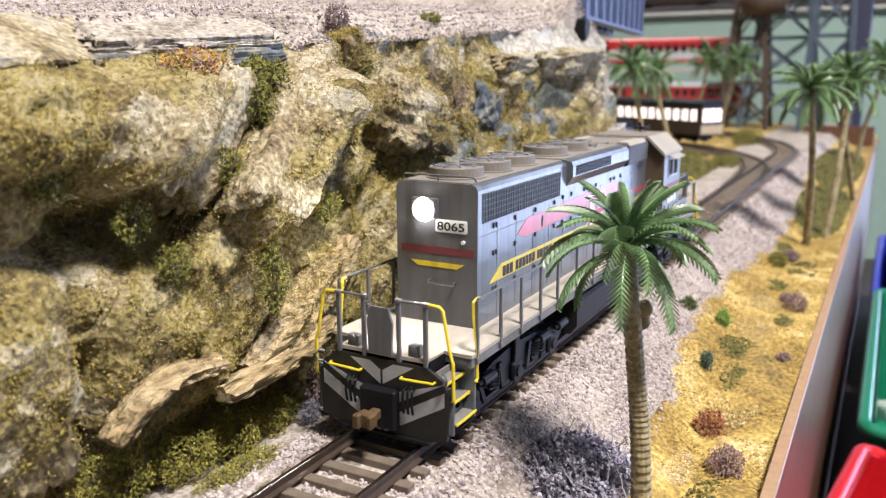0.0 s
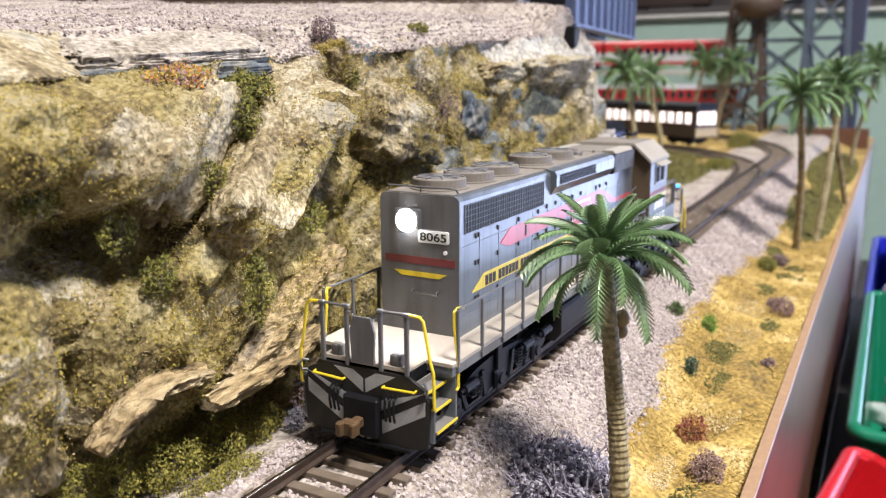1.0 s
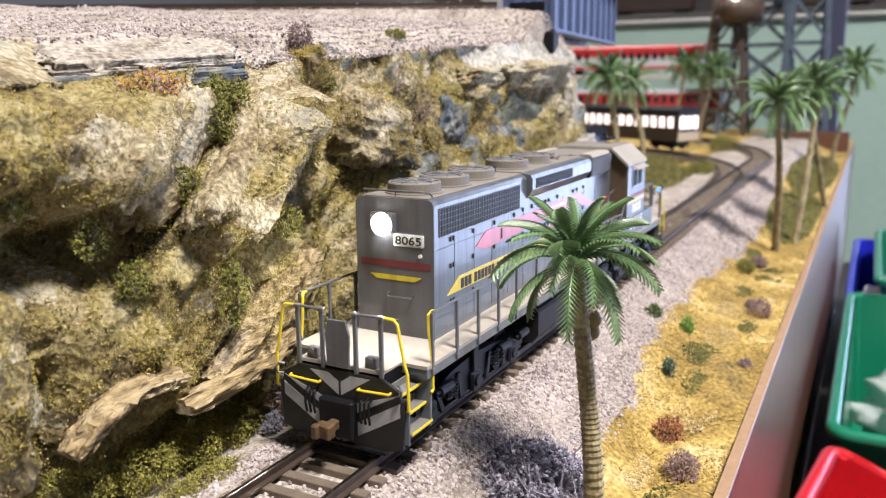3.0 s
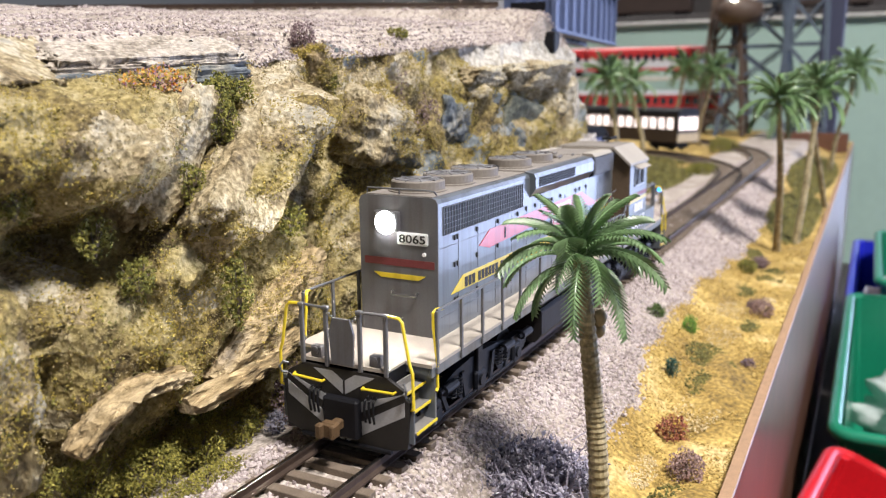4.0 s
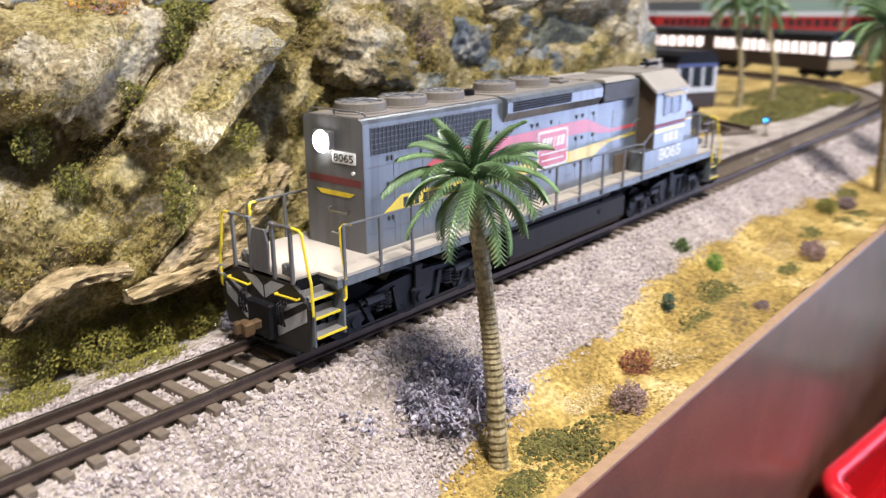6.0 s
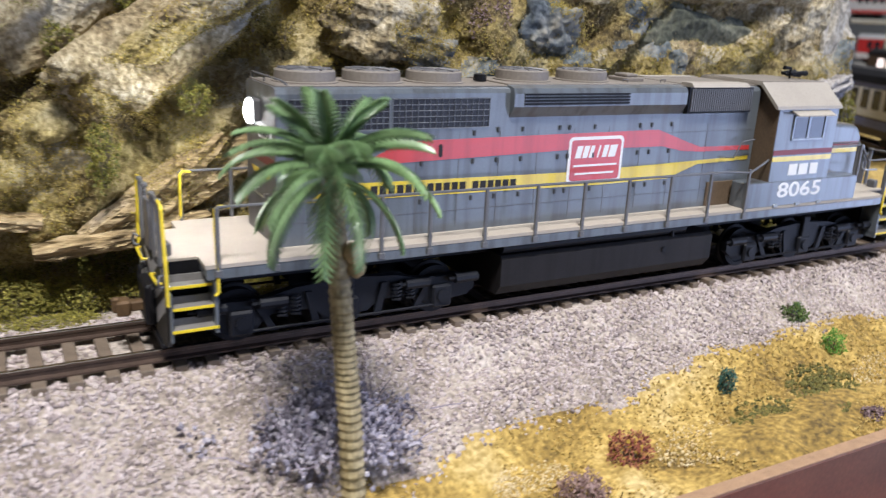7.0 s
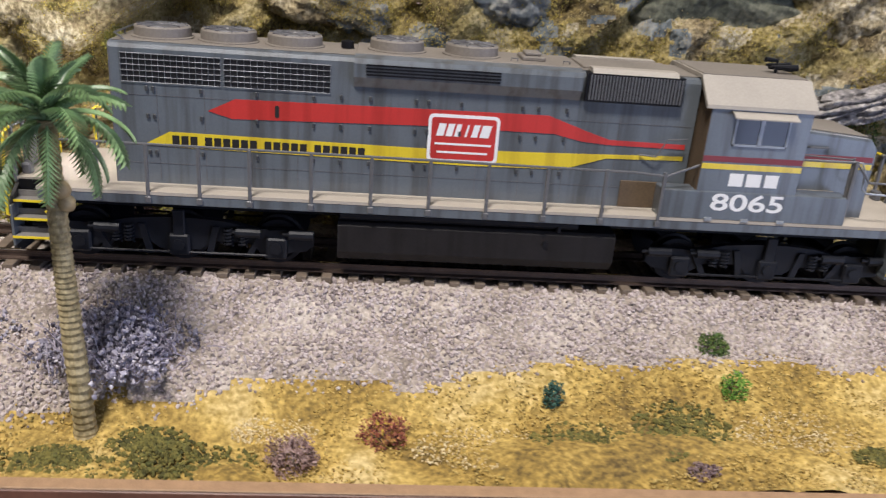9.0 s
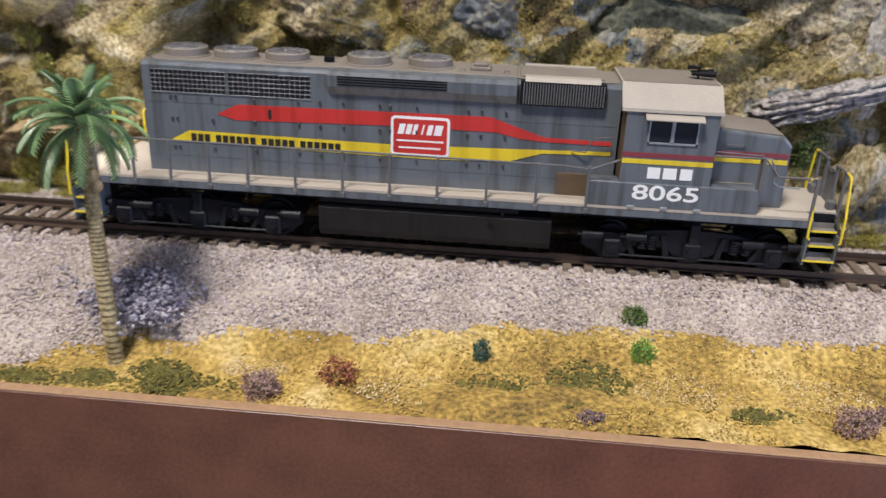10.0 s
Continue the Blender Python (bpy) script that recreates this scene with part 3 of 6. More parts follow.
M_WIRE = mat("pale_wire", (0.34, 0.36, 0.38), 0.4, 0.4)
M_SCREENWIRE = mat("dull_screen_wire", (0.20, 0.21, 0.23), 0.45, 0.4)
# weaker reflections keep the underframe as dark as its shade
for m_ in (M_BLACK, M_TRUCK, M_TANK):
    m_.node_tree.nodes["Principled BSDF"].inputs["Specular IOR Level"].default_value = 0.22
M_LAMP = glow_mat("lit_headlight", (1.0, 0.98, 0.92), 60.0)


def streaked(m, low=0.55):
    """Grime that has run down the paint in narrow vertical streaks."""
    nt = m.node_tree
    n, l = nt.nodes.new, nt.links.new
    p = nt.nodes["Principled BSDF"]
    src = p.inputs["Base Color"].links[0].from_socket
    tc, mp, tex, ramp, mix = n("ShaderNodeTexCoord"), n("ShaderNodeMapping"), n("ShaderNodeTexNoise"), n("ShaderNodeValToRGB"), n("ShaderNodeMixRGB")
    mp.inputs["Scale"].default_value = (330, 330, 24)
    tex.inputs["Scale"].default_value, tex.inputs["Detail"].default_value = 1.0, 3.0
    l(tc.outputs["Object"], mp.inputs["Vector"]), l(mp.outputs[0], tex.inputs["Vector"]), l(tex.outputs[0], ramp.inputs[0])
    a, b = ramp.color_ramp.elements
    a.position, b.position = 0.34, 0.52
    a.color, b.color = (low, low * 0.93, low * 0.85, 1), (1, 1, 1, 1)
    mix.blend_type = "MULTIPLY"
    mix.inputs[0].default_value = 0.8
    l(src, mix.inputs[1]), l(ramp.outputs[0], mix.inputs[2]), l(mix.outputs[0], p.inputs["Base Color"])


streaked(M_GREY), streaked(M_RED, 0.75), streaked(M_YELLOW, 0.75), streaked(M_TANK, 0.6), streaked(M_ENDGREY, 0.75)


def lettering(name, text, parent, material, x0, x1, z0, z1, y, turn="side", shear=0.0, bold=0.015):
    """Flat lettering with the built-in font, fitted into a rectangle on a wall."""
    cu = bpy.data.curves.new(name, "FONT")
    cu.body, cu.offset, cu.shear, cu.extrude = text, bold, shear, 0.01
    tmp = bpy.data.objects.new(name, cu)
    me = bpy.data.meshes.new_from_object(tmp)
    bpy.data.objects.remove(tmp)
    co = np.zeros(len(me.vertices) * 3)
    me.vertices.foreach_get("co", co)
    co = co.reshape(-1, 3)
    lo, hi = co.min(0), co.max(0)
    u = (co[:, 0] - lo[0]) / (hi[0] - lo[0])
    w = (co[:, 1] - lo[1]) / (hi[1] - lo[1])
    d = (co[:, 2] - lo[2]) / (hi[2] - lo[2]) * 0.06
    if turn == "side":
        out = np.stack([x0 + (x1 - x0) * u, y - d, z0 + (z1 - z0) * w], 1)
    else:
        out = np.stack([y - d, x0 + (x1 - x0) * u, z0 + (z1 - z0) * w], 1)
    me.vertices.foreach_set("co", (out * K).ravel())
    me.materials.append(material)
    me.update()
    ob = new(name, me)
    ob.parent = parent
    return ob


def bars(name, spans, parent, material, z0, z1, y, slant=0.0):
    for a, b in spans:
        bm = BM()
        prism(bm, [(a, z0), (b, z0), (b + slant, z1), (a + slant, z1)], "y", y - 0.06, y)
        part(name, bm, material, parent)


def strip(name, poly, parent, material, y, label=""):
    bm = BM()
    prism(bm, poly, "y", y - 0.05, y + 0.2)
    return part(name, bm, material, parent, label)


loco = thing("diesel_locomotive", 0, 0, 0, "grey model diesel locomotive with red and yellow stripes on track", "locomotive")

# frame and walkway
bm = BM()
prism(bm, [(7, -17.9), (222, -17.9), (222, -11.2), (230.8, -11.2), (230.8, 11.2), (222, 11.2), (222, 17.9), (7, 17.9), (7, 11.2), (-0.1, 11.2), (-0.1, -11.2), (7, -11.2)], "z", 19.2, 20.0)
walk_deck = part("walkway", bm, M_DECK, loco, "sandy grey walkway deck")
bm = BM()
box(bm, 7.2, 221.8, -17.8, -16.9, 16.9, 19.2, 0.12), box(bm, 7.2, 221.8, 16.9, 17.8, 16.9, 19.2, 0.12)
box(bm, 7.2, 221.8, -16.9, 16.9, 17.6, 19.2)
part("side_sill", bm, M_GREY, loco)
bm = BM()
box(bm, 1, 230, -9.5, 9.5, 13.2, 17.6, 0.3)
part("centre_frame", bm, M_BLACK, loco)

# long hood
bm = BM()
prism(bm, [(-10.7, 20), (10.7, 20), (10.7, 52.3), (10.2, 53.2), (9.2, 53.6), (-9.2, 53.6), (-10.2, 53.2), (-10.7, 52.3)], "x", 23.9, 165)
hood = part("long_hood", bm, M_GREY, loco, "grey long hood")
# the end wall's darker grey holds the weaker light on this side
bm = BM()
prism(bm, [(-10.75, 20), (10.75, 20), (10.75, 52.3), (10.2, 53.25), (9.2, 53.65), (-9.2, 53.65), (-10.2, 53.25), (-10.75, 52.3)], "x", 23.5, 23.9)
part("hood_end", bm, M_ENDGREY, hood, "grey end wall of the hood, toned darker for its shade")
bm = BM()
box(bm, 24.0, 165, -9.1, 9.1, 53.6, 53.9, 0.1)
part("roof_panel", bm, M_ROOF, hood, "dusty brown-grey roof")
bm = BM()
for z in (25.0, 41.5):
    box(bm, 25, 164, -10.78, -10.68, z, z + 0.15)
for x in (34, 45, 56, 67, 78, 89, 100, 111, 122, 133, 146):
    box(bm, x, x + 0.16, -10.78, -10.68, 21, 43.5)
part("door_seams", bm, M_ENDGREY, hood)
for x in (31.5, 33, 44, 57, 70.5, 77, 84, 95, 98, 106, 121, 125, 132):
    for z in (27.2, 36.0, 43.2):
        if x < 76 and z > 42:
            z = 42.6
        bm = BM()
        box(bm, x, x + 0.7, -11.15, -10.7, z, z + 1.2, 0.1)
        part("door_latch", bm, M_LATCH, hood)

# radiator screens
for a, b in ((26.2, 49.0), (49.8, 74.6)):
    bm = BM()
    box(bm, a, b, -10.74, -10.2, 44.6, 51.2)
    scr = part("radiator_screen", bm, M_SCREEN, hood, "dark wire radiator screen")
    bm = BM()
    n = 16
    for i in range(n + 1):
        x = a + (b - a) * i / n
        box(bm, x - 0.045, x + 0.045, -10.95, -10.72, 44.5, 51.3)
    for i in range(6):
        z = 44.6 + 6.6 * i / 5
        tube(bm, [(a, -10.98, z), (b, -10.98, z)], 0.09, 6)
    part("wire_mesh", bm, M_SCREENWIRE, scr)

# dynamic brake housing with its louvres
bm = BM()
for s in (-1, 1):
    prism(bm, [(s * 10.5, 46.6), (s * 10.8, 46.6), (s * 12.6, 49.2), (s * 12.6, 52.3), (s * 12.0, 53.5), (s * 9, 54.1), (s * 9, 50)], "x", 80.2, 135)
brake = part("brake_housing", bm, M_GREY, hood, "flared grey housing with dark louvres")
bm = BM()
for i in range(4):
    box(bm, 83, 115, -12.85, -12.5, 49.7 + 0.75 * i, 50.1 + 0.75 * i)
part("louvre", bm, M_BLACK, brake)
bm = BM()
for i in range(44):
    box(bm, 83 + i * 0.73, 83.2 + i * 0.73, -12.8, -12.55, 49.5, 52.4)
part("louvre_screen", bm, M_ENDGREY, brake, kind="stuff")
bm = BM()
box(bm, 80.4, 134.9, -9.2, 9.2, 53.7, 54.3, 0.15)
part("housing_top", bm, M_ROOF, brake, "dusty housing roof")

# filter box before the cab
bm = BM()
for s in (-1, 1):
    prism(bm, [(s * 10.6, 46.4), (s * 12.2, 46.9), (s * 12.2, 53.6), (s * 9, 53.6)], "x", 136, 160.2)
filt = part("filter_box", bm, M_BLACK, hood, "ribbed dark filter box with a pale top")
bm = BM()
for i in range(30):
    box(bm, 136.8 + i * 0.78, 137.15 + i * 0.78, -12.5, -12.15, 47.2, 53.2)
part("filter_screen", bm, M_RAILING, filt, kind="stuff")
bm = BM()
for s in (-1, 1):
    prism(bm, [(s * 12.4, 53.6), (s * 7.6, 53.6), (s * 7.6, 54.7), (s * 11.2, 54.7)], "x", 137.2, 158.5)
part("filter_top", bm, M_CABROOF, filt, "pale dusty hatch top")
bm = BM()
box(bm, 135.8, 160.0, -7.6, 7.6, 53.5, 54.4, 0.15)
part("filter_deck", bm, M_ROOF, filt, "dusty brown roof")

# roof fans
for i, x in enumerate((33.5, 49.2, 65.2, 90.2, 108.8)):
    bm = BM()
    z = 53.8 if i < 3 else 54.2
    lathe(bm, [(0.0, z), (7.3, z), (7.3, z + 0.35), (6.7, z + 0.5), (6.6, z + 2.5), (6.3, z + 2.8), (0.0, z + 2.8)], (x, 0, 0), "z", 32)
    fan = part("roof_fan", bm, M_ROOF, hood, "round roof fan with a dusty cap", True)
    fan.data.polygons.foreach_set("use_smooth", [False] * len(fan.data.polygons))
    bm = BM()
    lathe(bm, [(0.0, z + 2.8), (5.4, z + 2.8), (5.2, z + 3.0), (1.6, z + 3.05), (1.4, z + 3.3), (0.0, z + 3.3)], (x, 0, 0), "z", 28)
    for k in range(10):
        a = 2 * math.pi * k / 10
        tube(bm, [(x + 1.4 * math.cos(a), 1.4 * math.sin(a), z + 3.15), (x + 6.2 * math.cos(a), 6.2 * math.sin(a), z + 2.95)], 0.16, 5)
    part("fan_grille", bm, M_ENDGREY, fan)
bm = BM()
lathe(bm, [(0.0, 54.1), (1.6, 54.1), (1.6, 55.6), (1.2, 55.8), (0, 55.8)], (78, 0, 0), "z", 14)
part("exhaust_stack", bm, M_BLACK, hood)
bm = BM()
box(bm, 121, 127, -4, 4, 54.2, 55.3, 0.25), box(bm, 122, 126, -2.5, 2.5, 55.3, 56.2, 0.25)
part("roof_hatch", bm, M_ROOF, hood)
bm = BM()
for x in (118, 131):
    tube(bm, [(x, -6, 54.1), (x, -6, 55.0), (x + 1.6, -6, 55.0), (x + 1.6, -6, 54.1)], 0.16, 5)
part("lift_ring", bm, M_RAILING, hood)

# rear end of the hood: lamp, number board, grabs
bm = BM()
box(bm, 21.9, 23.6, -0.9, 5.9, 45.4, 50.2, 0.5, 2)
lamp = part("headlight_housing", bm, M_ENDGREY, loco)
# lens drawn oversized so that its disc includes the lamp's glare
bm = BM()
lathe(bm, [(0, 20.9), (1.6, 21.05), (2.6, 21.5), (2.8, 22.1), (0, 22.1)], (0, 2.5, 47.4), "x", 24)
part("headlight_lens", bm, M_LAMP, lamp, "glowing white headlight lens, widened to the size of its glare")
bm = BM()
box(bm, 23.15, 23.6, -8.2, 0.1, 42.2, 45.2, 0.4, 2)
board = part("number_board", bm, M_WHITE, loco, "white number board with dark digits")
lettering("board_digits", "8065", board, M_INK, -0.5, -7.6, 42.7, 44.7, 23.12, "end")
bm = BM()
prism(bm, [(9.5, 36.8), (-9.8, 36.8), (-9.8, 38.6), (9.5, 38.6)], "x", 23.42, 23.6)
part("red_band", bm, M_DULLRED, loco, "faded red band")
bm = BM()
prism(bm, [(7.0, 34.9), (-7.5, 34.9), (-5.5, 33.7), (5.0, 33.7)], "x", 23.4, 23.6)
part("yellow_band", bm, M_YELLOW, loco, "yellow band")
bm = BM()
tube(bm, [(23.5, 1.6, 30.6), (22.6, 1.6, 30.6), (22.6, 1.6, 29.8), (22.6, -5.2, 29.8), (22.6, -5.2, 30.6), (23.5, -5.2, 30.6)], 0.2, 6)
tube(bm, [(23.5, 1.2, 24.0), (23.0, 1.2, 24.0), (23.0, -0.8, 24.0), (23.5, -0.8, 24.0)], 0.2, 6)
part("grab_iron", bm, M_STEEL, loco)
bm = BM()
tube(bm, [(24.5, 9, 53.7), (24.5, 9, 55.2), (24.5, -8, 55.2), (25.5, -8.8, 54.9), (27, -8.8, 53.7)], 0.22, 6)
tube(bm, [(24.5, 0, 53.7), (24.5, 0, 55.2)], 0.22, 6)
part("roof_rail", bm, M_RAILING, loco)
bm = BM()
tube(bm, [(23.5, -7.2, 40.2), (23.1, -7.2, 40.2)], 0.5, 8)
part("marker_lamp", bm, M_WHITE, loco)

# livery on the hood side
strip("red_stripe", [(45.8, 38.6), (51.5, 37.0), (98, 38.1), (130, 37.9), (137, 36.4), (144, 35.9), (163.5, 35.8), (163.5, 37.0), (144, 37.2), (137, 39.4), (128, 42.4), (98, 42.2), (52.2, 41.8)], hood, M_RED, -10.8, "red livery stripe")
strip("yellow_stripe", [(30.1, 29.4), (110, 28.6), (133, 29.0), (143.8, 32.4), (163.5, 32.9), (163.5, 34.0), (128, 33.0), (97.6, 32.4), (36.6, 33.0)], hood, M_YELLOW, -10.8, "yellow livery stripe")
spans, x = [], 37.2
for word in (3, 6, 5, 6):
    for k in range(word):
        spans.append((x, x + 1.55))
        x += 2.13
    x += 1.35
for k, (a, b) in enumerate(spans):
    bm = BM()
    z0, z1 = 29.65 - 0.006 * (a - 37), 32.2 - 0.012 * (a - 37)
    box(bm, a, b + 0.12, -10.93, -10.8, z0, z1)
    part("slogan_bar", bm, M_INK, hood)


def round_rect(x0, x1, z0, z1, r, n=4):
    pts = []
    for cx_, cz_, a0 in ((x1 - r, z1 - r, 0), (x0 + r, z1 - r, 90), (x0 + r, z0 + r, 180), (x1 - r, z0 + r, 270)):
        pts += [(cx_ + r * math.cos(radians(a0 + 90 * k / n)), cz_ + r * math.sin(radians(a0 + 90 * k / n))) for k in range(n + 1)]
    return pts


bm = BM()
prism(bm, round_rect(98.6, 116.2, 29.3, 41.3, 1.3), "y", -10.95, -10.8)
emblem = part("emblem", bm, M_WHITE, hood, "white-bordered red emblem")
bm = BM()
prism(bm, round_rect(99.4, 115.4, 30.1, 40.5, 0.8), "y", -11.0, -10.9)
part("emblem_field", bm, M_RED, emblem)
bars("emblem_bar", [(100.6, 102.4), (102.9, 104.5), (105.0, 106.2), (107.6, 108.1), (109.2, 110.7), (111.3, 113.6)], emblem, M_WHITE, 35.9, 39.0, -11.0, 0.7)
bars("emblem_line", [(100.4, 114.4)], emblem, M_WHITE, 33.7, 34.2, -11.0)
bars("emblem_line", [(101.0, 113.6)], emblem, M_WHITE, 31.6, 32.1, -11.0)
bm = BM()
prism(bm, round_rect(61.6, 62.6, 37.9, 40.9, 0.45), "y", -10.95, -10.8)
part("latch_slot", bm, M_INK, hood)

# cab
bm = BM()
prism(bm, [(-17.5, 20), (17.5, 20), (17.5, 48.3), (11, 54.0), (-11, 54.0), (-17.5, 48.3)], "x", 166, 191.5)
cab = part("cab", bm, M_GREY, loco, "grey cab with stripes and a sliding window")
bm = BM()
prism(bm, [(-17.3, 20.1), (17.3, 20.1), (17.3, 48.1), (10.9, 53.8), (-10.9, 53.8), (-17.3, 48.1)], "x", 165.8, 166.05)
part("rear_wall", bm, M_BROWN, cab, "rust-brown rear cab wall")
bm = BM()
prism(bm, [(-18.0, 48.0), (-17.8, 48.9), (-11.2, 54.9), (11.2, 54.9), (17.8, 48.9), (18.0, 48.0), (17.4, 48.0), (10.9, 54.0), (-10.9, 54.0), (-17.4, 48.0)], "x", 164.4, 192.2)
roof = part("cab_roof", bm, M_CABROOF, cab, "pale dusty cab roof")
bm = BM()
box(bm, 165, 191.6, -10.8, 10.8, 54.9, 55.1)
part("roof_cap", bm, M_ROOF, roof)
bm = BM()
box(bm, 172.7, 185.8, -17.62, -17.3, 39.5, 45.9)
win = part("side_window", bm, M_GLASS, cab, "dark sliding side window")
bm = BM()
for a, b, c, d in ((172.3, 186.2, 45.8, 46.3), (172.3, 186.2, 39.1, 39.6), (172.3, 172.8, 39.1, 46.3), (185.7, 186.2, 39.1, 46.3), (178.6, 179.6, 39.4, 46)):
    box(bm, a, b, -17.85, -17.45, c, d)
part("window_frame", bm, M_WIRE, win, "pale window frame")
bm = BM()
prism(bm, [(-17.5, 47.3), (-20.2, 46.2), (-20.2, 46.5), (-17.5, 47.7)], "x", 171, 187)
part("sunshade", bm, M_CABROOF, win, "pale sunshade")
strip("red_stripe", [(166, 35.0), (191.5, 35.0), (191.5, 36.4), (166, 36.4)], cab, M_CABRED, -17.55)
strip("yellow_stripe", [(166, 33.1), (191.5, 33.1), (191.5, 34.5), (166, 34.5)], cab, M_YELLOW, -17.55)
bars("owner_bar", [(173.6, 177.2), (178.0, 181.8), (182.8, 186.2)], cab, M_WHITE, 28.9, 32.2, -17.56)
bm = BM()
for y in (-5, 5):
    box(bm, 191.3, 191.75, y - 3.5, y + 3.5, 44.5, 50.5, 0.2)
part("windscreen", bm, M_GLASS, cab)
bm = BM()
for a in (-5.0, 0.0, 5.0):
    tube(bm, [(185, -2 + a * 0.3, 56.3 + abs(a) * 0.1), (191.5, -2 + a * 0.42, 56.4 + abs(a) * 0.1)], 0.35, 8, 0.85)
tube(bm, [(187, -2, 54.9), (187, -2, 58.6)], 0.35, 6)
tube(bm, [(186, -4.2, 56.4), (186, 0.2, 56.4)], 0.32, 6)
tube(bm, [(187, -2, 58.2), (183.6, -2.4, 58.4)], 0.4, 8, 0.65)
part("air_horn", bm, M_BLACK, cab)

# short nose
bm = BM()
prism(bm, [(191.5, 20), (214.6, 20), (214.6, 38.8), (212.6, 41.2), (191.5, 42.9)], "y", -10.3, 10.3)
es = [e for e in bm.edges if abs(e.verts[0].co.z - e.verts[1].co.z) < 3 and e.verts[0].co.z > 38]
bmesh.ops.bevel(bm, geom=es, offset=0.9, segments=2, affect="EDGES", profile=0.5)
nose = part("short_nose", bm, M_GREY, loco, "grey short nose")
strip("red_stripe", [(191.6, 35.0), (214, 35.0), (214, 36.4), (191.6, 36.4)], nose, M_CABRED, -10.4)
strip("yellow_stripe", [(191.6, 33.1), (214, 33.1), (214, 34.5), (191.6, 34.5)], nose, M_YELLOW, -10.4)
bm = BM()
prism(bm, [(191.8, 42.95), (212.0, 41.35), (212.0, 41.6), (191.8, 43.2)], "y", -9.3, 9.3)
part("nose_top", bm, M_ROOF, nose, "dusty brown nose top")
bm = BM()
tube(bm, [(191.8, -16.6, 37.6), (204.8, -16.9, 37.2)], 0.24, 6)
tube(bm, [(204.8, -16.9, 26.8), (204.8, -16.9, 37.6)], 0.38, 6)
part("nose_handrail", bm, M_RAILING, loco)
bm = BM()
tube(bm, [(204.8, -16.9, 36.8), (207.4, -16.8, 36.4), (208.8, -16.6, 34.0), (209.4, -16.4, 29.5), (211, -16.2, 28.4), (217, -16.4, 28.2)], 0.26, 6)
part("curved_handrail", bm, M_WIRE, loco, "pale curved handrail")
bm = BM()
box(bm, 192, 205.5, -17.0, -10.3, 25.5, 27.0, 0.2)
part("nose_step", bm, M_DECK, loco, "sandy platform beside the nose")
bm = BM()
tube(bm, [(196, -10.3, 38.4), (196, -10.9, 38.4), (201, -10.9, 38.4), (201, -10.3, 38.4)], 0.2, 6)
part("grab_iron", bm, M_RAILING, nose)

# battery box under the cab with the road number
bm = BM()
box(bm, 157.3, 206, -17.85, -12, 19.9, 27.4, 0.25)
batt = part("battery_box", bm, M_GREY, loco, "grey battery box with white numerals")
lettering("road_number", "8065", batt, M_WHITE, 170.0, 188.8, 22.5, 27.0, -17.88)
bm = BM()
for x in (169, 178.5, 188):
    box(bm, x, x + 2.0, -18.2, -17.8, 19.7, 20.6, 0.1)
part("box_hinge", bm, M_WIRE, batt)
bm = BM()
box(bm, 160.5, 164.5, -15.5, -11, 19.9, 25.5, 0.2), box(bm, 157.8, 160.5, -16, -11.2, 19.9, 22.8, 0.2)
part("cab_steps", bm, M_BROWN, loco, "rust-brown cab steps")
bm = BM()
box(bm, 148.5, 162, -11.1, -10.7, 20.1, 27, 0.1)
part("hood_door", bm, M_BROWN, hood, "rust-stained lower door")

# handrails on both sides
POSTS = (9.5, 21.3, 32.7, 44.7, 56.5, 71.0, 85.3, 99.4, 113.6, 128.1, 142.6, 157.2)
for s in (-1, 1):
    rail = BM()
    tube(rail, [(9.5, s * 17.9, 31.7), (85, s * 17.9, 31.5), (150, s * 17.9, 31.2), (157.5, s * 17.9, 30.6), (165.8, s * 16.5, 33.5)], 0.33, 7)
    hr = part("side_handrail", rail, M_RAILING, loco, "grey handrail with upright posts")
    for x in POSTS:
        bm = BM()
        box(bm, x - 0.42, x + 0.42, s * 17.9 - 0.35, s * 17.9 + 0.35, 17.4, 31.6, 0.12)
        box(bm, x - 0.7, x + 0.7, s * 17.9 - 0.5, s * 17.9 + 0.5, 17.4, 18.9, 0.12)
        part("rail_post", bm, M_RAILING, hr)
    bm = BM()
    tube(bm, [(191.8, s * 17.3, 36.6), (205.6, s * 17.3, 36.6), (208, s * 17.4, 34), (210, s * 17.6, 31.6), (221.0, s * 17.8, 31.6)], 0.33, 7)
    hr2 = part("nose_handrail", bm, M_RAILING, loco)
    for x, z0, z1 in ((205.4, 27, 37.0), (221.0, 18, 31.9)):
        bm = BM()
        box(bm, x - 0.45, x + 0.45, s * 17.6 - 0.4, s * 17.6 + 0.4, z0, z1, 0.12)
        part("rail_post", bm, M_RAILING, hr2)
    bm = BM()
    tube(bm, [(152, s * 11.2, 34), (156, s * 12.5, 34), (158, s * 13, 38.5), (163, s * 13, 39)], 0.22, 6)
    part("hood_grab", bm, M_RAILING, hood)

# the two ends: pilot, steps, railings; the front is the rear turned round
M_TREAD = mat("grey_step_tread", (0.19, 0.18, 0.17), 0.6, 0, 0.75, 1.2, 200, 2500, 0.08)
M_STRIPE = mat("pale_grey_stripe", (0.38, 0.38, 0.39), 0.5, 0, 0.8, 1.15, 150, 2500, 0.04)


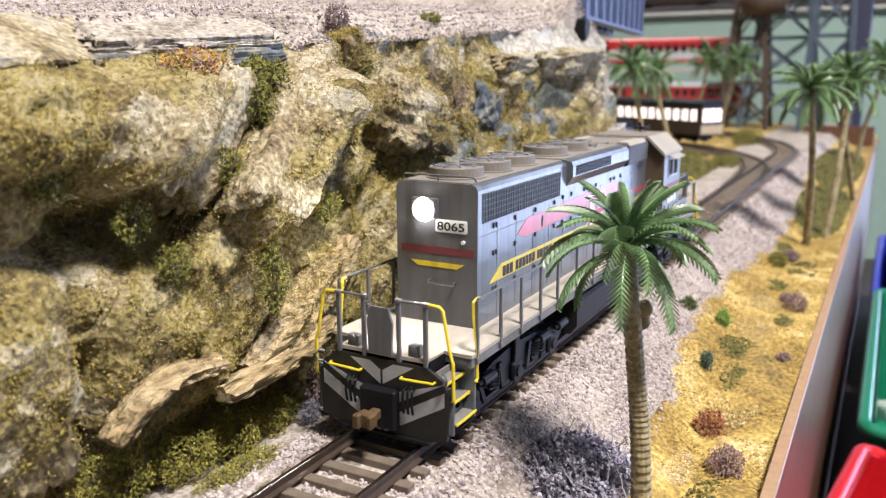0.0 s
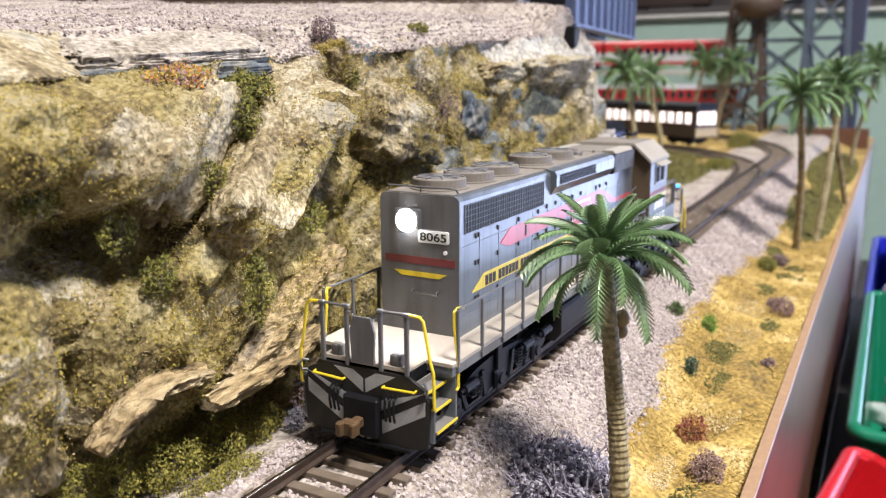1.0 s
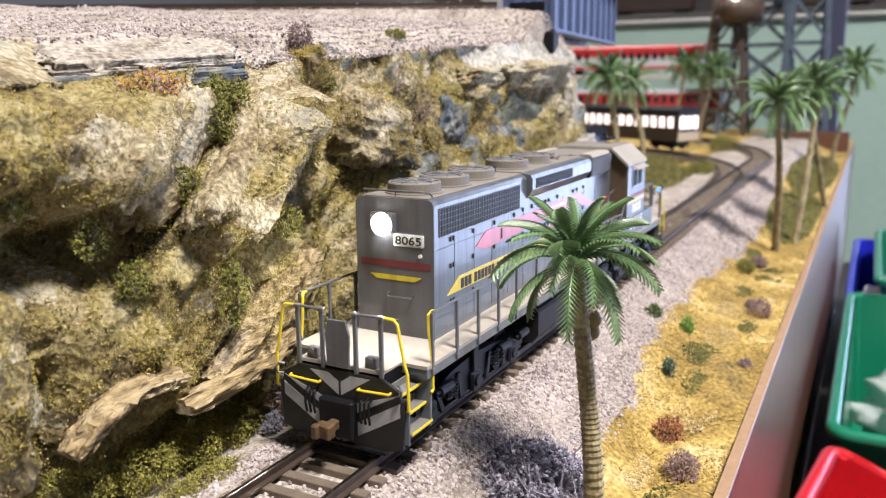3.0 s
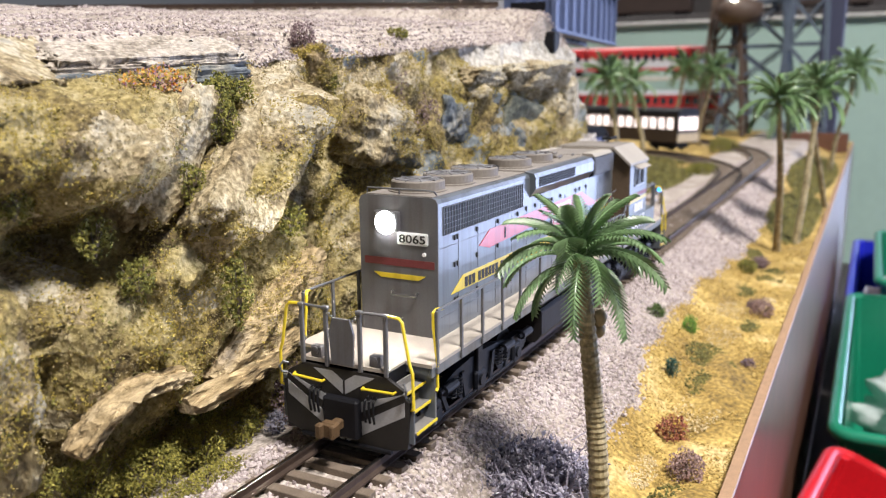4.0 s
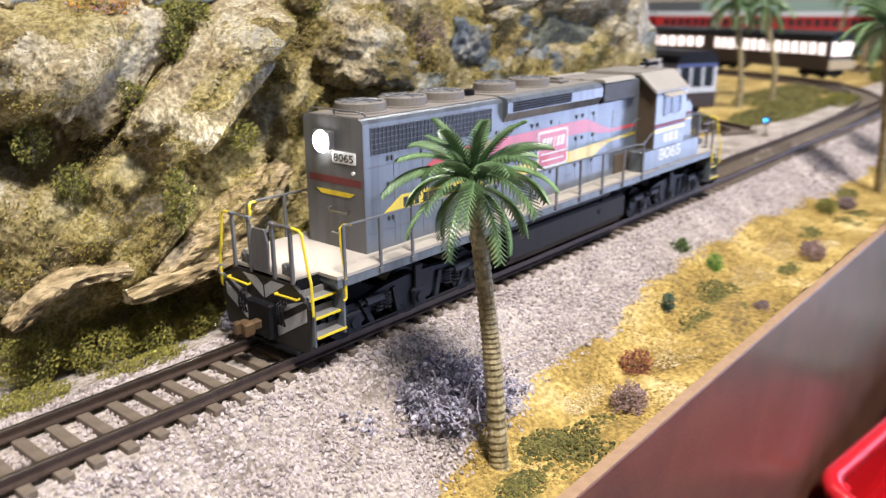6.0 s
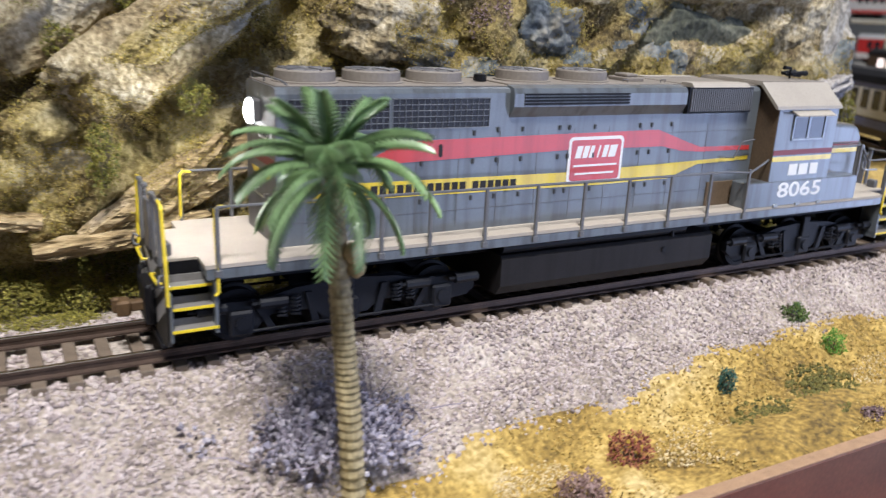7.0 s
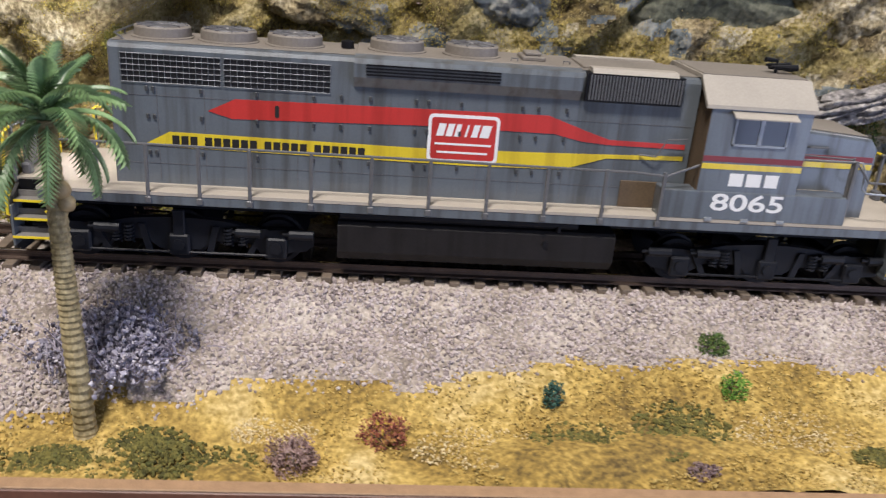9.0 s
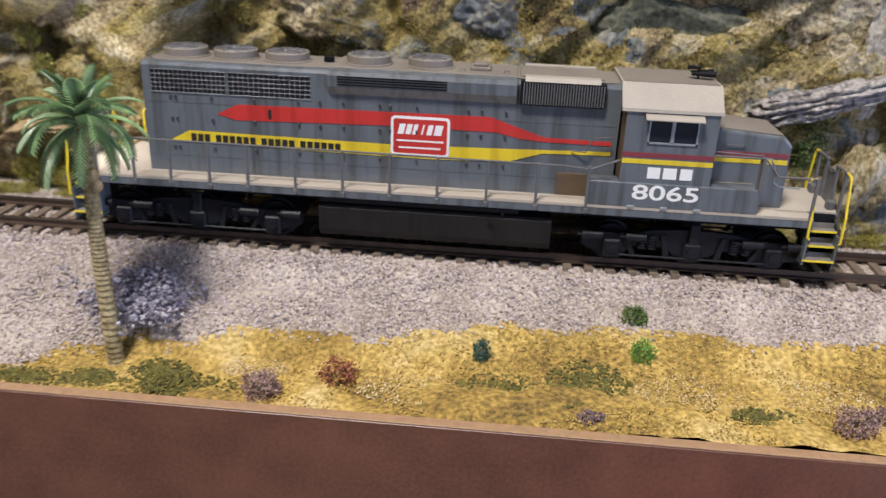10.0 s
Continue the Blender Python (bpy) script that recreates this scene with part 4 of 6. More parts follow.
def loco_end(flip):
    def q(x):
        return 231.2 - x if flip else x - 0.5

    def yq(y):
        return -y if flip else y

    def bx(bm, x0, x1, y0, y1, z0, z1, bv=0.0):
        a, b = sorted((q(x0), q(x1)))
        c, d = sorted((yq(y0), yq(y1)))
        return box(bm, a, b, c, d, z0, z1, bv)

    def tb(bm, pts, r, n=7):
        return tube(bm, [(q(x), yq(y), z) for x, y, z in pts], r, n)

    bm = BM()
    prism(bm, [(yq(y), z) for y, z in ((-16.0, 3.2), (-9.5, 1.5), (9.5, 1.5), (16.0, 3.2), (16.6, 13.8), (15.8, 14.2), (15.2, 16.2), (10.8, 18.6), (-10.8, 18.6), (-15.2, 16.2), (-15.8, 14.2), (-16.6, 13.8))], "x", min(q(0), q(0.9)), max(q(0), q(0.9)))
    pilot = part("pilot", bm, M_INK, loco, "black pilot plate with pale grey chevrons")
    for s in (-1, 1):
        for z in (1.8, 7.4, 13.0):
            bm = BM()
            raw_poly = [(s * 0.3, z), (s * 0.3, z + 3.2), (s * 15.4, z + 12.0), (s * 15.4, z + 8.8)]
            poly = []
            for y, w in raw_poly:
                poly.append((yq(y), w))
            top = 17.9
            poly = [(y, min(w, top if abs(y) < 10 else 15.6)) for y, w in poly]
            if z > 10:
                poly = [(yq(s * 0.3), z), (yq(s * 0.3), z + 3.2), (yq(s * 3.0), top), (yq(s * 8.0), top)]
            prism(bm, poly, "x", min(q(-0.06), q(0.4)), max(q(-0.06), q(0.4)))
            part("chevron", bm, M_STRIPE, pilot)
    bm = BM()
    bx(bm, -2.2, 0.2, -4.6, 4.6, 3.6, 12.6, 0.5)
    part("coupler_pocket", bm, M_BLACK, pilot)
    bm = BM()
    bx(bm, -5.2, -1.5, -1.1, 1.1, 6.0, 8.2, 0.3), bx(bm, -7.0, -4.6, -2.1, 1.9, 5.3, 8.8, 0.5), bx(bm, -8.2, -6.4, 0.6, 2.3, 5.4, 8.7, 0.35), bx(bm, -7.6, -6.2, -2.2, -1.0, 5.5, 8.6, 0.3)
    part("coupler", bm, M_RUST, loco, "rusty knuckle coupler")
    for s in (-1, 1):
        bm = BM()
        tb(bm, [(0, s * 13.2, 15.8), (-0.9, s * 13.2, 15.7), (-0.9, s * 5.2, 15.4), (0, s * 5.2, 15.4)], 0.3)
        part("lift_bar", bm, M_YRAIL, pilot, "yellow uncoupling bar")
        for k in range(3):
            bm = BM()
            y = s * (6.2 + k * 1.1)
            tb(bm, [(0, y, 13.6), (-1.3, y, 13.0), (-1.6, y, 10.4), (-1.1, y, 8.0)], 0.28, 6)
            part("air_hose", bm, M_BLACK, pilot)
        bm = BM()
        tb(bm, [(0, s * 15.2, 17.8), (-0.9, s * 15.9, 18.3), (-1.3, s * 16.6, 17.2), (-1.0, s * 16.3, 15.9), (-0.2, s * 15.4, 15.7)], 0.3, 6)
        part("hose_ring", bm, M_RAILING, pilot)
    bm = BM()
    bx(bm, -0.6, 0.6, -12, 12, 1.2, 2.2, 0.2)
    part("plough_lip", bm, M_BLACK, pilot)
    for s in (-1, 1):
        st = BM()
        bx(st, 9.2, 9.9, s * 11.2, s * 17.7, 5.5, 19.4, 0.1)
        well = part("step_well", st, M_GREY, loco, "grey stairwell with pale treads and yellow edges")
        bm = BM()
        bx(bm, 0.9, 10, s * 11.0, s * 11.4, 6, 19.5)
        part("well_back", bm, M_BLACK, well)
        bm = BM()
        bx(bm, 0.5, 1.1, s * 11.2, s * 17.3, 4.4, 14.6, 0.1)
        part("well_side", bm, M_GREY, well)
        for z, d in ((6.6, 17.7), (10.8, 16.4), (15.0, 15.2)):
            bm = BM()
            bx(bm, 0.7, 9.9, s * 11.6, s * d, z, z + 0.5, 0.08)
            tr = part("tread", bm, M_TREAD, well)
            bm = BM()
            bx(bm, 0.8, 9.8, s * d, s * (d + 0.25), z, z + 0.55)
            part("tread_edge", bm, M_YRAIL, tr, "yellow edge")
            bm = BM()
            bx(bm, 0.9, 9.6, s * (d - 3.2), s * (d - 2.8), z + 0.5, z + 2.0)
            part("riser", bm, M_TREAD, tr)
        bm = BM()
        tb(bm, [(12.5, s * 17.9, 31.5), (10.6, s * 17.4, 31.7), (9.9, s * 17.0, 31.0), (9.8, s * 17.1, 27.5), (9.9, s * 17.9, 20.5), (9.9, s * 18.0, 14.2), (9.2, s * 18.0, 13.6)], 0.36)
        part("step_handrail", bm, M_YRAIL, loco, "bent yellow handrail")
        bm = BM()
        tb(bm, [(0.2, s * 11.2, 32.2), (0.2, s * 14.2, 32.0), (0.2, s * 15.0, 31.2), (0.2, s * 16.6, 22.5), (0.2, s * 17.3, 20.5), (0.2, s * 17.5, 12.5), (0.8, s * 16.6, 12.0)], 0.36)
        part("end_handrail", bm, M_YRAIL, loco, "bent yellow handrail")
        bm = BM()
        tb(bm, [(0.2, s * 4.4, 32.0), (0.2, s * 11.2, 32.2)], 0.32)
        er = part("end_railing", bm, M_RAILING, loco)
        for y in (4.4, 10.9):
            bm = BM()
            bx(bm, -0.2, 0.6, s * y - 0.5, s * y + 0.5, 18.6, 32.2, 0.15)
            bx(bm, -0.4, 0.8, s * y - 0.8, s * y + 0.8, 31.6, 32.5, 0.2)
            part("rail_post", bm, M_RAILING, er)
    bm = BM()
    for k in range(14):
        u = k / 13
        y, z = 4.4 - 8.8 * u, 31.6 - 2.4 * (1 - (2 * u - 1) ** 2)
        bx(bm, -0.1, 0.3, y - 0.42, y + 0.25, z - 0.16, z + 0.16)
    part("safety_chain", bm, M_STEEL, loco)
    bm = BM()
    prism(bm, [(yq(y), z) for y, z in ((-2.8, 19.8), (2.8, 19.8), (3.2, 27), (2.2, 30.2), (-2.2, 30.2), (-3.2, 27))], "x", min(q(-0.5), q(0.1)), max(q(-0.5), q(0.1)))
    part("drop_step", bm, M_ENDGREY, loco, "upright dark drop-step plate")
    for y in (-7.5, 8.0):
        bm = BM()
        bx(bm, 0.8, 2.8, y - 1.4, y + 1.4, 19.9, 22.6, 0.3)
        lathe(bm, [(0, -0.3), (0.9, -0.2), (0.9, 0.4), (0, 0.4)], (q(0.8), yq(y), 21.6), "x", 10)
        part("socket_box", bm, M_ENDGREY, loco)


loco_end(False)
loco_end(True)

# fuel tank, air pipe, trucks
bm = BM()
prism(bm, [(-14.2, 3.6), (14.2, 3.6), (16.2, 6.2), (16.2, 13.0), (15.4, 13.9), (-15.4, 13.9), (-16.2, 13.0), (-16.2, 6.2)], "x", 77.5, 148)
tank = part("fuel_tank", bm, M_TANK, loco, "black fuel tank darkened for the shade under the deck")
bm = BM()
tube(bm, [(133, -15.4, 13.8), (133, -15.4, 15.4)], 0.7, 10)
tube(bm, [(130, -16.1, 10.6), (130, -16.6, 10.6)], 0.8, 10)
part("filler_cap", bm, M_BLACK, tank)
for s in (-1, 1):
    bm = BM()
    tube(bm, [(78, s * 14.4, 15.7), (138, s * 14.4, 15.7)], 1.5, 12)
    part("air_reservoir", bm, M_TRUCK, loco)


def truck(cx):
    tr = thing("truck", 0, 0, 0, "", "")
    for key in ("label", "category"):
        if key in tr:
            del tr[key]
    tr.parent = loco
    for s in (-1, 1):
        bm = BM()
        prism(bm, [(cx - 33, 6.2), (cx - 31, 4.6), (cx - 27, 4.2), (cx - 20, 4.2), (cx - 17, 6.4), (cx - 8, 6.4), (cx - 5, 4.0), (cx + 5, 4.0), (cx + 8, 6.4), (cx + 17, 6.4), (cx + 20, 4.2), (cx + 27, 4.2), (cx + 31, 4.6), (cx + 33, 6.2), (cx + 33, 9.0), (cx + 28, 10.2), (cx + 20, 9.8), (cx + 12, 11.6), (cx + 4, 12.2), (cx - 4, 12.2), (cx - 12, 11.6), (cx - 20, 9.8), (cx - 28, 10.2), (cx - 33, 9.0)], "y", s * 11.6, s * 13.6)
        part("side_frame", bm, M_TRUCK, tr)
        for k in (-1, 0, 1):
            x = cx + k * 23.8
            bm = BM()
            box(bm, x - 2.6, x + 2.6, *sorted((s * 13.5, s * 14.9)), 2.6, 8.2, 0.5)
            tube(bm, [(x, s * 14.8, 5.6), (x, s * 15.5, 5.6)], 1.5, 12)
            part("axle_box", bm, M_TRUCK, tr)
        for x in (cx - 12, cx - 36 + 21, cx + 12, cx + 15.5):
            bm = BM()
            tube(bm, [(x + 1.05 * math.cos(0.9 * j), s * 14.2 + 1.05 * math.sin(0.9 * j), 5.6 + 0.13 * j) for j in range(36)], 0.28, 5)
            part("coil_spring", bm, M_TRUCK, tr)
        for x in (cx - 17, cx + 17, cx - 30, cx + 30):
            bm = BM()
            tube(bm, [(x - 3, s * 14.6, 9.4), (x + 3, s * 14.6, 9.4)], 1.25, 10)
            tube(bm, [(x - 4.6, s * 14.6, 9.4), (x - 3, s * 14.6, 9.4)], 0.5, 8)
            part("brake_cylinder", bm, M_TRUCK, tr)
        bm = BM()
        box(bm, cx - 1.5, cx + 1.5, *sorted((s * 13.4, s * 14.6)), 7.5, 14.5, 0.3)
        tube(bm, [(cx - 26, s * 14.4, 3.4), (cx + 26, s * 14.4, 3.4)], 0.35, 6)
        for x in (-9, 9, -21, 21):
            prism(bm, [(cx + x - 0.8, 10.5), (cx + x + 0.8, 10.5), (cx + x * 0.8 + 0.8, 2.8), (cx + x * 0.8 - 0.8, 2.8)], "y", *sorted((s * 13.6, s * 14.3)))
        part("brake_rigging", bm, M_TRUCK, tr)
    for k in (-1, 0, 1):
        x = cx + k * 23.8
        bm = BM()
        tube(bm, [(x, -9.5, 5.85), (x, 9.5, 5.85)], 1.3, 10)
        ax = part("axle", bm, M_BLACK, tr)
        for s in (-1, 1):
            bm = BM()
            lathe(bm, [(0, s * 10.1), (4.4, s * 10.1), (4.8, s * 10.4), (5.85, s * 10.4), (5.85, s * 8.2), (6.5, s * 7.9), (6.5, s * 7.4), (0, s * 7.4)], (x, 0, 5.85), "y", 28)
            part("wheel", bm, M_BLACK, ax)


truck(38.5)
truck(190.5)


# ---- rocks set into the cliff ----
def rock(x, y, z, rx, ry, rz, material, label, turn=(0, 0, 0), seed=0.0, rough=0.28, strata=0.0, name="rock", sub=4):
    bm = BM()
    bmesh.ops.create_icosphere(bm, subdivisions=sub, radius=1.0)
    for v in bm.verts:
        c = v.co.normalized()
        d = 1 + rough * fbm(c.x * 1.4 + seed, c.y * 1.4, c.z * 1.4 + seed, 5) + 0.10 * noise.cell(Vector((c.x * 3 + seed, c.y * 3, c.z * 3)))
        d += strata * (abs(math.sin(c.z * 9 + 2 * fbm(c.x * 2, c.y * 2, seed, 2))) - 0.5)
        k = max(abs(c.x), abs(c.y), abs(c.z)) ** 0.55
        v.co = Vector((c.x * rx, c.y * ry, c.z * rz)) * d / k
    bmesh.ops.transform(bm, matrix=Euler([radians(a) for a in turn]).to_matrix().to_4x4(), verts=bm.verts[:])
    ob = part(name, bm, material, None, label, True, "rock")
    ob.location = (x * K, y * K, z * K)
    return ob


M_SLATE = blend_mat("grey_slate", [(0.09, 0.085, 0.09), (0.27, 0.25, 0.25), (0.46, 0.43, 0.41), (0.35, 0.34, 0.36)], 120, 700, 0.85, 0.9, 0.0012)
# grey-green rock whose colours also hold the overhang's shade
M_SHADEDROCK = blend_mat("shaded_green_rock", [(0.035, 0.04, 0.03), (0.10, 0.105, 0.075), (0.19, 0.185, 0.13)], 90, 600)
M_PALESTREAK = blend_mat("streaked_pale_rock", [(0.08, 0.06, 0.03), (0.24, 0.185, 0.09), (0.36, 0.30, 0.17), (0.44, 0.41, 0.34), (0.18, 0.15, 0.09)], 130, 850, 0.9, 0.9, 0.0011, 8.0, (1, 1, 0.5))
M_SLABTOP = blend_mat("pale_shale", [(0.14, 0.115, 0.09), (0.36, 0.31, 0.25), (0.50, 0.44, 0.37), (0.42, 0.38, 0.33)], 110, 700, 0.9, 0.9, 0.001)


def slab(c, u, v, w, material, label, seed, rough=0.14, square=0.75, cracks=0.0, name="rock", sub=5):
    """A broken block of rock round c; u, v and w are its half axes."""
    bm = BM()
    bmesh.ops.create_icosphere(bm, subdivisions=sub, radius=1.0)
    u, v, w = Vector(u), Vector(v), Vector(w)
    unit = w.normalized()
    for q in bm.verts:
        d = q.co.normalized()
        k = max(abs(d.x), abs(d.y), abs(d.z)) ** square
        e = d / k
        f = 1 + rough * fbm(d.x * 1.6 + seed, d.y * 1.6, d.z * 1.6, 5) + 0.5 * rough * noise.cell(Vector((d.x * 2.6 + seed, d.y * 2.6, d.z * 2.6)))
        q.co = (u * e.x + v * e.y + w * e.z) * f
        if cracks and e.z > 0.3:
            line = e.y * 3.2 + 0.5 * math.sin(e.x * 2.2 + seed) + 0.5 * fbm(e.x * 2.0, e.y * 3.0, seed, 3)
            q.co -= unit * cracks * max(0.0, 1 - 6 * abs(line - round(line)))
    ob = part(name, bm, material, None, label, True, "rock")
    ob.location = Vector(c) * K
    return ob


slab((-2, 50, 86.4), (25, -2.2, 1.7), (3.5, 6.0, 2.4), (-0.2, -0.5, 1.9), M_SLABTOP, "flat pale shale slab with wavy cracks on the cliff's edge", 1.3, 0.16, 0.8, 1.9, "shale_slab", 6)
# added slab: its dark colour gives the pale slab a shaded front and underside
slab((-3, 48.2, 81.6), (26, -2.2, 1.6), (2.5, 5.0, 0.6), (0, -0.2, 2.3), M_ROCK_BLUE, "blue-grey slab added as the pale shale's shaded front and underside", 4.1, 0.16, 0.8, 0, "shale_slab")
slab((-36, 43, 66), (24, -3, 0.5), (0, 9, 1), (1.5, -2.2, 10.5), M_ROCK_PALE, "large flat-topped tan boulder bulging from the cliff", 6.2, 0.2)
slab((-44, 41.5, 69), (7, -1.5, 0.5), (0, 8, 0), (0.5, -1.4, 6.5), M_ROCK_PALE, "square tan block on the large boulder", 9.4, 0.22, 0.85)
slab((-26, 40.5, 68), (6, -1, 0.5), (0, 7.5, 0), (0.8, -1.4, 7.2), M_PALESTREAK, "whitish streaked block on the large boulder", 1.7, 0.22, 0.85)
slab((-62, 45, 62), (16, -2, 0), (0, 9, 1), (1, -2, 14), M_ROCK, "tan mossy boulder in the cliff", 2.2, 0.22)
slab((-14, 34.5, 65.5), (15, 3.5, 10), (-4.6, -1.2, 6.6), (2, -4.6, 1.4), M_ROCK_PALE, "pale rounded rock with greenish lichen", 3.1, 0.2)
slab((11, 30.5, 62), (18.5, 6.5, 13), (11, -0.8, -3.4), (1.6, -5, 3), M_ROCK_PALE, "tall leaning slab of pale rock with a sharp edge", 3.4, 0.14, 0.85)
slab((-12, 35.5, 45), (12, 4, 8), (7, -0.5, -3), (1.4, -4.6, 3), M_ROCK, "leaning tan rock with olive moss", 8.8, 0.2)
slab((68, 37, 66.5), (13, -1, -3), (2, 8, 2), (4, -2, 10), M_ROCK_PALE, "rounded pale boulder with blue-grey base", 5.5, 0.24, 0.55)
slab((77, 34.5, 59.5), (9, 0, -2), (0, 6, 0), (1, -1, 4.5), M_ROCK_BLUE, "blue-grey rock under a pale boulder", 7.7, 0.26)
slab((69, 46.5, 87), (9.5, -1, -1.4), (0, 5, 1), (0, -1, 2.8), M_ROCK_BLUE, "blue-grey shale chip on the cliff", 9.1, 0.2, 0.8, 0.8)
slab((50.5, 44.5, 83.5), (2.6, 0.5, -5.5), (0, 4, 0), (2.6, -1, 1.6), M_BARK, "brown shale splinter on the cliff", 1.9, 0.2)
slab((97, 46.5, 88), (13, -1, -1.8), (1, 5, 1), (0, -0.6, 2.4), M_SLABTOP, "brown shale chip near the plateau", 2.9, 0.18, 0.8, 0.8)
slab((96, 44.8, 84), (12, -1, -1.6), (1, 4, 0.6), (0, -0.5, 2.4), M_ROCK_BLUE, "blue-grey rock under a shale chip", 6.3, 0.2)
slab((123, 38.6, 66), (9, -0.6, -1.5), (0, 4, 0), (1.4, -1.4, 7), M_ROCK_BLUE, "blue-grey square rock in the mossy face", 3.9, 0.3, 0.95)
slab((146, 38, 81), (14, 0, 0.5), (0, 6, 0), (0, -2, 4), M_ROCK_PALE, "overhanging pale rock ledge", 4.9, 0.22)
slab((196, 37, 82), (34, -1, 1), (0, 8, 0), (0, -3, 6), M_ROCK_PALE, "long overhanging pale rock ledge", 5.9, 0.2)
# rock placed under the ledge, its dark colour standing for the shade there
slab((187, 39.5, 62), (25, 0.5, -4), (0, 5, 0), (5, -2, 10), M_SHADEDROCK, "grey-green rock darkened for the shade under the ledge", 6.9, 0.2)
slab((234, 40, 70), (13, 0, -2), (0, 7, 0), (2, -1, 13), M_ROCK_PALE, "tall pale rock at the cliff's end", 7.9, 0.22)
slab((256, 42, 50), (10, 2, 0), (0, 8, 0), (-2, 0, 32), M_PLASTER, "pale rock column at the cliff's end", 8.9, 0.2)
slab((-18, 35, 29.5), (10, -1, 2), (0, 5, 0), (2, -1, 8.5), M_PALESTREAK, "whitish streaked rock low on the cliff", 4.4, 0.24)
slab((-38, 38.5, 36), (22, -2, 1), (0, 7, 1), (1, -1, 4.5), M_ROCK, "mossy tan rock shelf on the cliff", 5.2, 0.22)
slab((-60, 40, 20), (9, -1, 0), (0, 7, 0), (1, -1, 13), M_PALESTREAK, "whitish weathered rock beside a crack", 7.2, 0.26)
rock(236, 30, 45, 20, 7, 4.6, M_SLATE, "layered grey shale slab leaning on the cliff", (0, -16, 0), 0.9, 0.18, 0.3, "shale_slab", 5)
rock(254, 31, 18, 9, 6, 11, M_PALESTREAK, "white and tan broken rock at the cliff's foot", (0, 10, 0), 1.1, 0.35)


def shale_beam(pts, w, h, label):
    """A long layered rock, like petrified wood, along points."""
    bm = BM()
    rings = []
    n = 26
    seg = []
    for a, b in zip(pts, pts[1:]):
        seg += [Vector(a).lerp(Vector(b), k / 10) for k in range(10)]
    seg.append(Vector(pts[-1]))
    for i, p in enumerate(seg):
        d = (seg[min(i + 1, len(seg) - 1)] - seg[max(i - 1, 0)]).normalized()
        up = Vector((-d.z, 0, d.x))
        if up.z < 0:
            up = -up
        out = Vector((0, -1, 0))
        e = 1 - 0.35 * (abs(2 * i / (len(seg) - 1) - 1) ** 4)
        ring = []
        for k in range(n):
            a = 2 * math.pi * k / n
            lay = 1 + 0.22 * math.copysign(1, math.sin(a * 5 + 1.2 * fbm(i * 0.12, 3.0, w, 2))) * (0.5 + 0.7 * fbm(k * 0.7, i * 0.08, 2.0, 2)) + 0.38 * fbm(math.cos(a) * 1.5, math.sin(a) * 1.5, i * 0.16 + h, 5)
            ring.append(bm.verts.new(p + (out * math.cos(a) * w + up * math.sin(a) * h) * lay * e))
        rings.append(ring)
    for s, t in zip(rings, rings[1:]):
        for k in range(n):
            bm.faces.new((s[k], s[(k + 1) % n], t[(k + 1) % n], t[k]))
    bm.faces.new(rings[0]), bm.faces.new(rings[-1])
    return part("shale_beam", bm, M_BARK, None, label, False, "rock")


shale_beam([(-49, 25.5, 14.0), (-42, 26, 19), (-35, 26.5, 21.3), (-28, 27, 20.8), (-19.5, 28, 19)], 4.0, 2.2, "bent layered shale beam low on the cliff")
shale_beam([(-22, 25, 13.2), (-9, 25.5, 14.2), (6, 26, 15.3), (18, 27.5, 18.5)], 4.2, 2.3, "layered shale beam lying against the cliff")
shale_beam([(-11, 28, 14.5), (4, 27.5, 24.5), (13, 27.5, 31), (22, 28, 38.5)], 4.6, 3.0, "mossy shale beam leaning against the cliff")
shale_beam([(-4, 29, 14), (10, 29, 22), (21, 30, 28), (32, 31, 36)], 4.6, 3.6, "mossy tan shale beam behind the other")


# turf caught on the rocks and beams
for material, count, label, size, lo_ in ((M_MOSS, 60000, "yellow-green turf caught on the rocks", 0.34, -0.2), (M_MOSS_T, 60000, "tan turf caught on the rocks", 0.3, -0.6)):
    pool, norms = [], []
    for ob in list(scene.objects):
        if ob.type == "MESH" and (ob.name.startswith("rock") or "mossy" in ob.get("label", "") and ob.name.startswith("shale_beam")) and ob.location.x < 0.14:
            for v in ob.data.vertices:
                if v.normal.z > lo_ and v.normal.y < 0.5:
                    q = v.co + ob.location
                    if fbm(q.x * 55, q.y * 55, q.z * 55 + size * 9, 3) > -0.12:
                        pool.append(q / K)
                        norms.append(v.normal)
    pool, norms = np.array(pool), np.array(norms)
    pick = rng.integers(0, len(pool), count)
    crumbs("rock_turf", pool[pick] + norms[pick] * 0.1 + rng.normal(0, 0.5, (count, 3)), rng.uniform(0.3, 0.9, count) * size, material, label, "turf", rng, fine=True)


